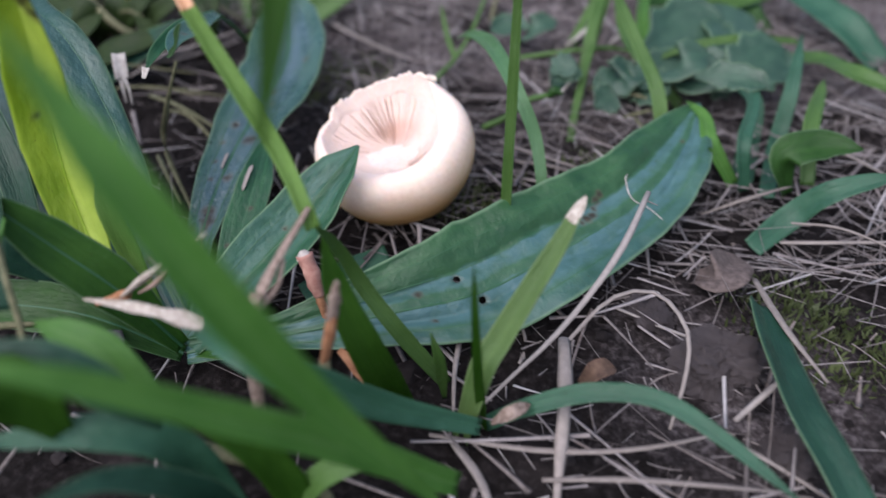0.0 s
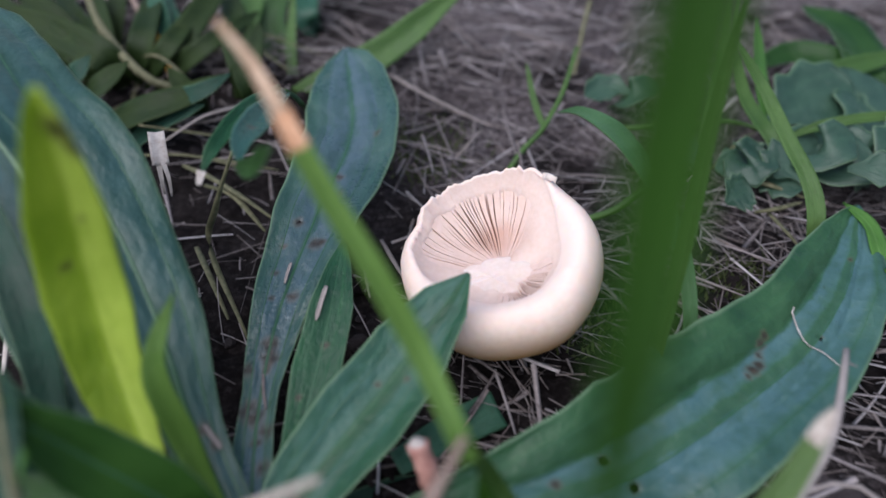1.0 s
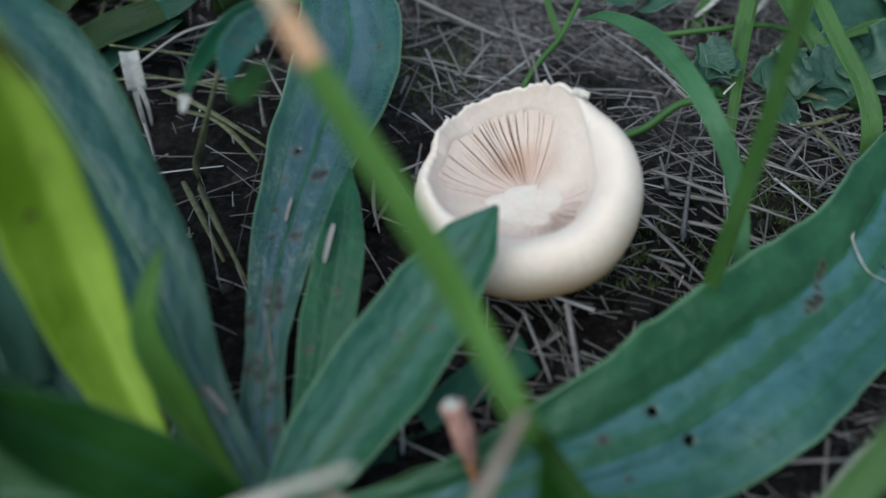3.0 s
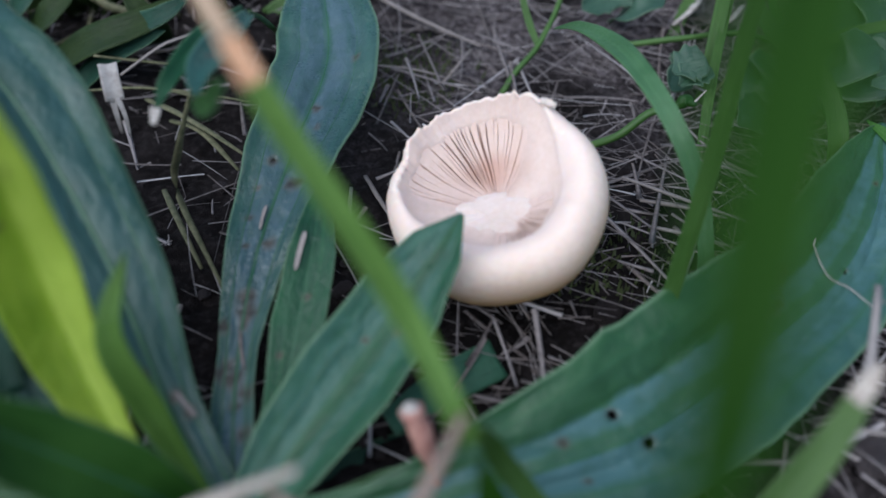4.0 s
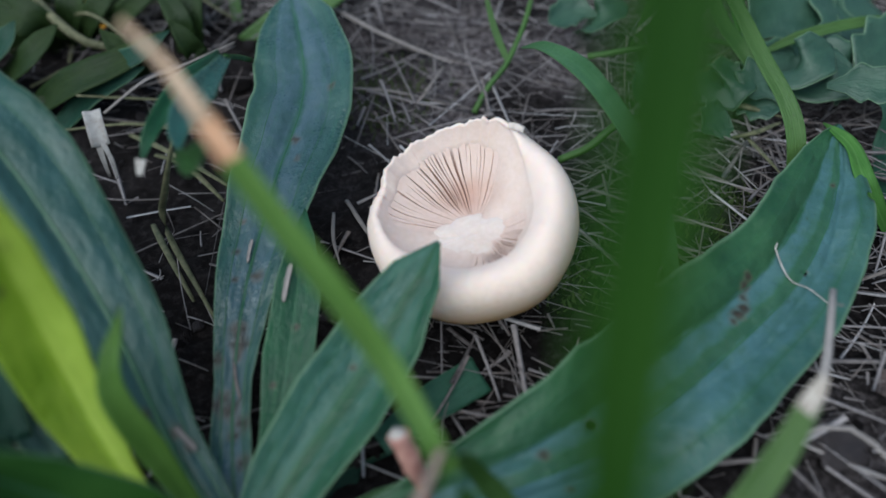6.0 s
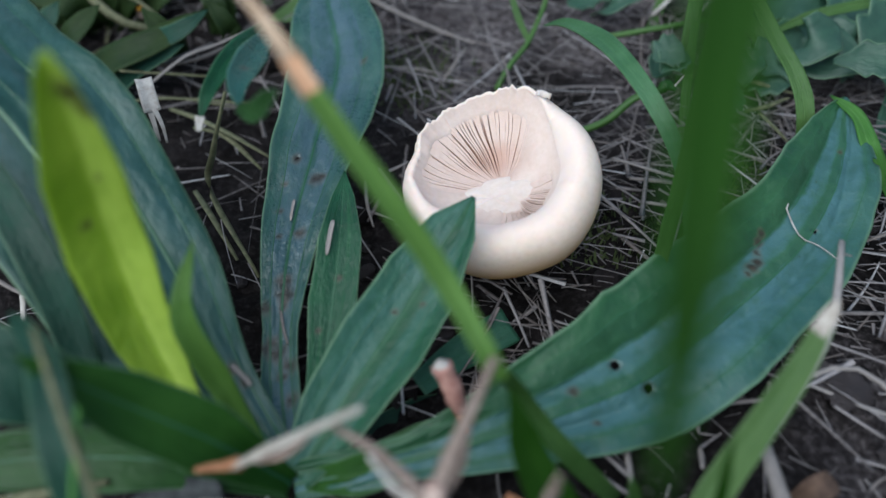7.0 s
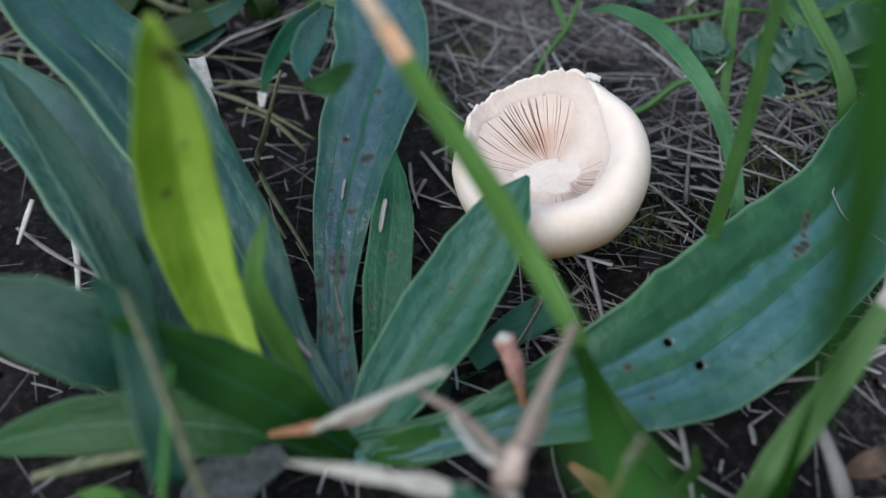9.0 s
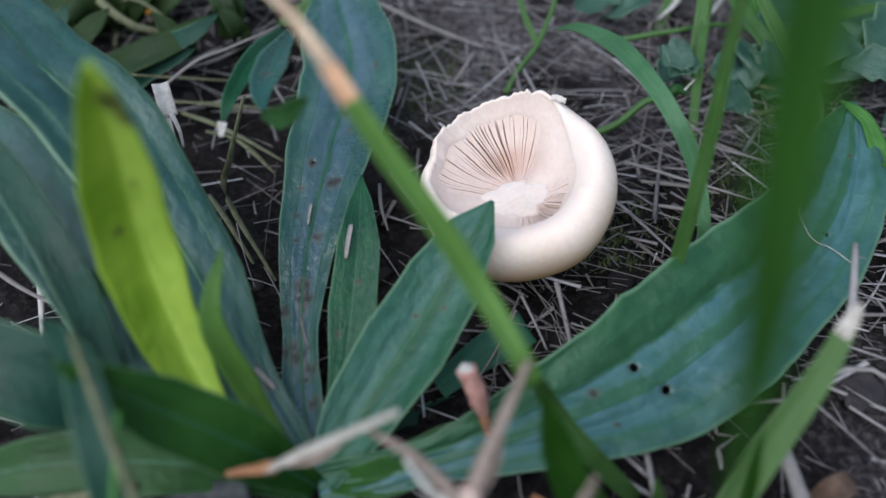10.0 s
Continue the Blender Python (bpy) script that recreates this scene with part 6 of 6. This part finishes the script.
tagged(ribbon("dead_leaf", [(-0.0243, 0.1491, 0.0133), (-0.0178, 0.1442, 0.0104), (-0.013, 0.1407, 0.0061)], 0.0042, LANCE, RUST, (0.3, -0.7, 0.5), fold=0.4, n=14, across=8, seed=98), "orange streaked dry leaf strip", "leaf")

for leaf in [ob for ob in scene.objects if ob.name.startswith("dead_leaf")]:
    vein("midrib", leaf, leaf["rows"], leaf["columns"], 0, 0.0008, leaf.data.materials[0], until=0.9)

# ---- clods, moss, strewn straw ----
rnd = random.Random(11)
clod_meshes = []
for i in range(6):
    bm = bmesh.new()
    bmesh.ops.create_icosphere(bm, subdivisions=3, radius=1)
    for v in bm.verts:
        v.co *= 1 + 0.45 * noise.noise(v.co * 1.3 + Vector((i * 5, 0, 0))) + 0.16 * noise.noise(v.co * 4 + Vector((0, i * 3, 0)))
        v.co.z *= 0.65
    me = bpy.data.meshes.new("soil_clod")
    bm.to_mesh(me)
    bm.free()
    me.polygons.foreach_set("use_smooth", [True] * len(me.polygons))
    me.materials.append(SOIL)
    me.attributes.new("dry", "FLOAT", "POINT").data.foreach_set("value", [(0.0, 0.2, 0.45)[i % 3]] * len(me.vertices))
    clod_meshes.append(me)
for i in range(260):
    x, y = rnd.uniform(-0.16, 0.16), rnd.uniform(0.12, 0.36)
    while y > 0.26 and x > -0.09:
        x, y = rnd.uniform(-0.2, 0.2), rnd.uniform(0.13, 0.42)
    s = rnd.uniform(0.001, 0.003) * (1 if rnd.random() < 0.9 else 1.4)
    ob = new("soil_clod", clod_meshes[i % 6])
    ob.matrix_world = Matrix.LocRotScale((x, y, ground_height(x, y) + 0.2 * s), Euler((rnd.uniform(-0.5, 0.5), rnd.uniform(-0.5, 0.5), rnd.uniform(0, 6))), (s, s * rnd.uniform(0.7, 1.1), s))
    tagged(ob, "small dark crumbly lump of soil", "soil clod", "loose soil clods")


for x, y, s, turn, label in ((0.0758, 0.1600, 0.0105, 0.4, "large dry grey lump of crumbly soil"), (0.0612, 0.1796, 0.006, 2.0, "dry grey lump of soil among straw"), (0.0864, 0.1326, 0.007, 4.0, "dry grey lump of soil beside a grass blade")):
    bm = bmesh.new()
    bmesh.ops.create_icosphere(bm, subdivisions=5, radius=1)
    for v in bm.verts:
        p = v.co + Vector((turn * 3, 0, 0))
        v.co *= 1 + 0.4 * noise.noise(p * 1.6) + 0.28 * abs(noise.noise(p * 3.7)) + 0.16 * noise.noise(p * 8) + 0.07 * noise.noise(p * 19)
        v.co.z *= 0.55
    me = bpy.data.meshes.new("soil_clod")
    bm.to_mesh(me)
    bm.free()
    me.materials.append(SOIL)
    me.attributes.new("dry", "FLOAT", "POINT").data.foreach_set("value", [0.95] * len(me.vertices))
    ob = new("soil_clod", me)
    ob.matrix_world = Matrix.LocRotScale((x, y, ground_height(x, y) + 0.15 * s), Euler((0.2, -0.1, turn)), (1.1 * s, 0.9 * s, 1.15 * s))
    tagged(ob, label, "soil clod", "loose soil clods")


def strewn(count, box, lengths, radius, seed, lift, keep=None):
    """Many dead grass pieces as one mesh: thin bent four-sided stems lying over the soil."""
    r = random.Random(seed)
    verts, faces = [], []
    made = 0
    while made < count:
        x, y = r.uniform(box[0], box[1]), r.uniform(box[2], box[3])
        if keep and not keep(x, y, r):
            continue
        made += 1
        length = r.uniform(*lengths) * r.choice((0.5, 0.8, 1, 1))
        a = r.gauss(-0.35, 0.55) if r.random() < 0.35 else r.uniform(0, 2 * math.pi)
        bend, z0, pitch = r.gauss(0, 0.1) if r.random() < 0.85 else r.gauss(0, 0.4), r.uniform(0, lift), r.gauss(0, 0.08)
        w = radius * r.choice((0.25, 0.35, 0.5, 0.7, 0.9, 1.3))
        steps = 6
        rows = []
        px, py = x, y
        for k in range(steps + 1):
            f = k / steps
            aa = a + bend * (f - 0.5)
            rows.append((px, py, aa, w * (1 - 0.5 * f)))
            px += math.cos(aa) * length / steps
            py += math.sin(aa) * length / steps
        low = [max(ground_height(q[0], q[1]), GROUND_Z - 0.002) for q in rows]
        tilt = low[-1] - low[0] + pitch * length
        line = [low[0] + tilt * k / steps for k in range(steps + 1)]
        rest = z0 + 0.6 * max(g - z for g, z in zip(low, line))
        rows = [(px, py, z + rest, aa, ww) for (px, py, aa, ww), z in zip(rows, line)]
        base = len(verts)
        for px, py, z, aa, ww in rows:
            sx, sy = -math.sin(aa) * ww, math.cos(aa) * ww
            verts += [(px + sx, py + sy, z), (px, py, z + ww * 0.35), (px - sx, py - sy, z), (px, py, z - ww * 0.4)]
        for k in range(steps):
            for j in range(4):
                p, q = base + 4 * k + j, base + 4 * k + (j + 1) % 4
                faces.append((p, q, q + 4, p + 4))
        faces += [(base, base + 1, base + 2, base + 3), tuple(base + 4 * steps + j for j in (3, 2, 1, 0))]
    return verts, faces


def patchy(x, y, r):
    v = noise.noise(Vector((x * 22, y * 22, 3.0)))
    bare = math.hypot((x - 0.0) / 0.06, (y - 0.34) / 0.05) < 1
    shaded = x < -0.03 and y < 0.37
    if y < 0.195:
        return r.random() < (0.06 if x < 0 else 0.13)
    return r.random() < (0.3 if bare else 0.09 if shaded else 0.5 + 0.7 * v)


tagged(mesh_object("straw_litter", *strewn(3000, (-0.26, 0.27, 0.09, 0.46), (0.014, 0.05), 0.00062, 21, 0.007, patchy), STRAW), "grey and tan dead grass litter over soil", "straw", kind="stuff")
tagged(mesh_object("straw_crumbs", *strewn(3000, (-0.22, 0.22, 0.1, 0.44), (0.004, 0.014), 0.00036, 22, 0.003, lambda x, y, r: r.random() < (0.08 if x < 0 and y < 0.185 else 0.4 if y < 0.195 else 0.15 if x < -0.03 and y < 0.42 else 1)), STRAW), "fine broken straw crumbs on dark soil", "straw", kind="stuff")

MOSS = leaf_material("moss", (0.03, 0.045, 0.01), (0.075, 0.095, 0.025), (0.11, 0.14, 0.04), rough=0.7, glow=0.3)
verts, faces = [], []
for cx, cy, rad, count in ((0.0611, 0.255, 0.016, 350), (0.1033, 0.1813, 0.02, 500), (0.1128, 0.1636, 0.02, 400), (0.0089, 0.2354, 0.013, 150),
                           (-0.0409, 0.326, 0.025, 500), (0.0209, 0.2391, 0.02, 200)):
    for i in range(count):
        a, d = rnd.uniform(0, 6.283), rad * math.sqrt(rnd.random()) * (0.6 + 0.6 * rnd.random())
        x, y = cx + d * math.cos(a), cy + d * math.sin(a)
        z, h, w, b = ground_height(x, y), rnd.uniform(0.001, 0.004), rnd.uniform(0.0002, 0.0005), rnd.uniform(0, 6.283)
        lx, ly = rnd.gauss(0, 0.0012), rnd.gauss(0, 0.0012)
        base = len(verts)
        sx, sy = w * math.cos(b), w * math.sin(b)
        verts += [(x - sx, y - sy, z), (x + sx, y + sy, z), (x + sx + lx * 0.5, y + sy + ly * 0.5, z + h * 0.6), (x - sx + lx * 0.5, y - sy + ly * 0.5, z + h * 0.6), (x + lx, y + ly, z + h)]
        faces += [(base, base + 1, base + 2, base + 3), (base + 3, base + 2, base + 4)]
tagged(mesh_object("moss", verts, faces, MOSS), "low olive-green moss tufts between straw", "moss", kind="stuff")
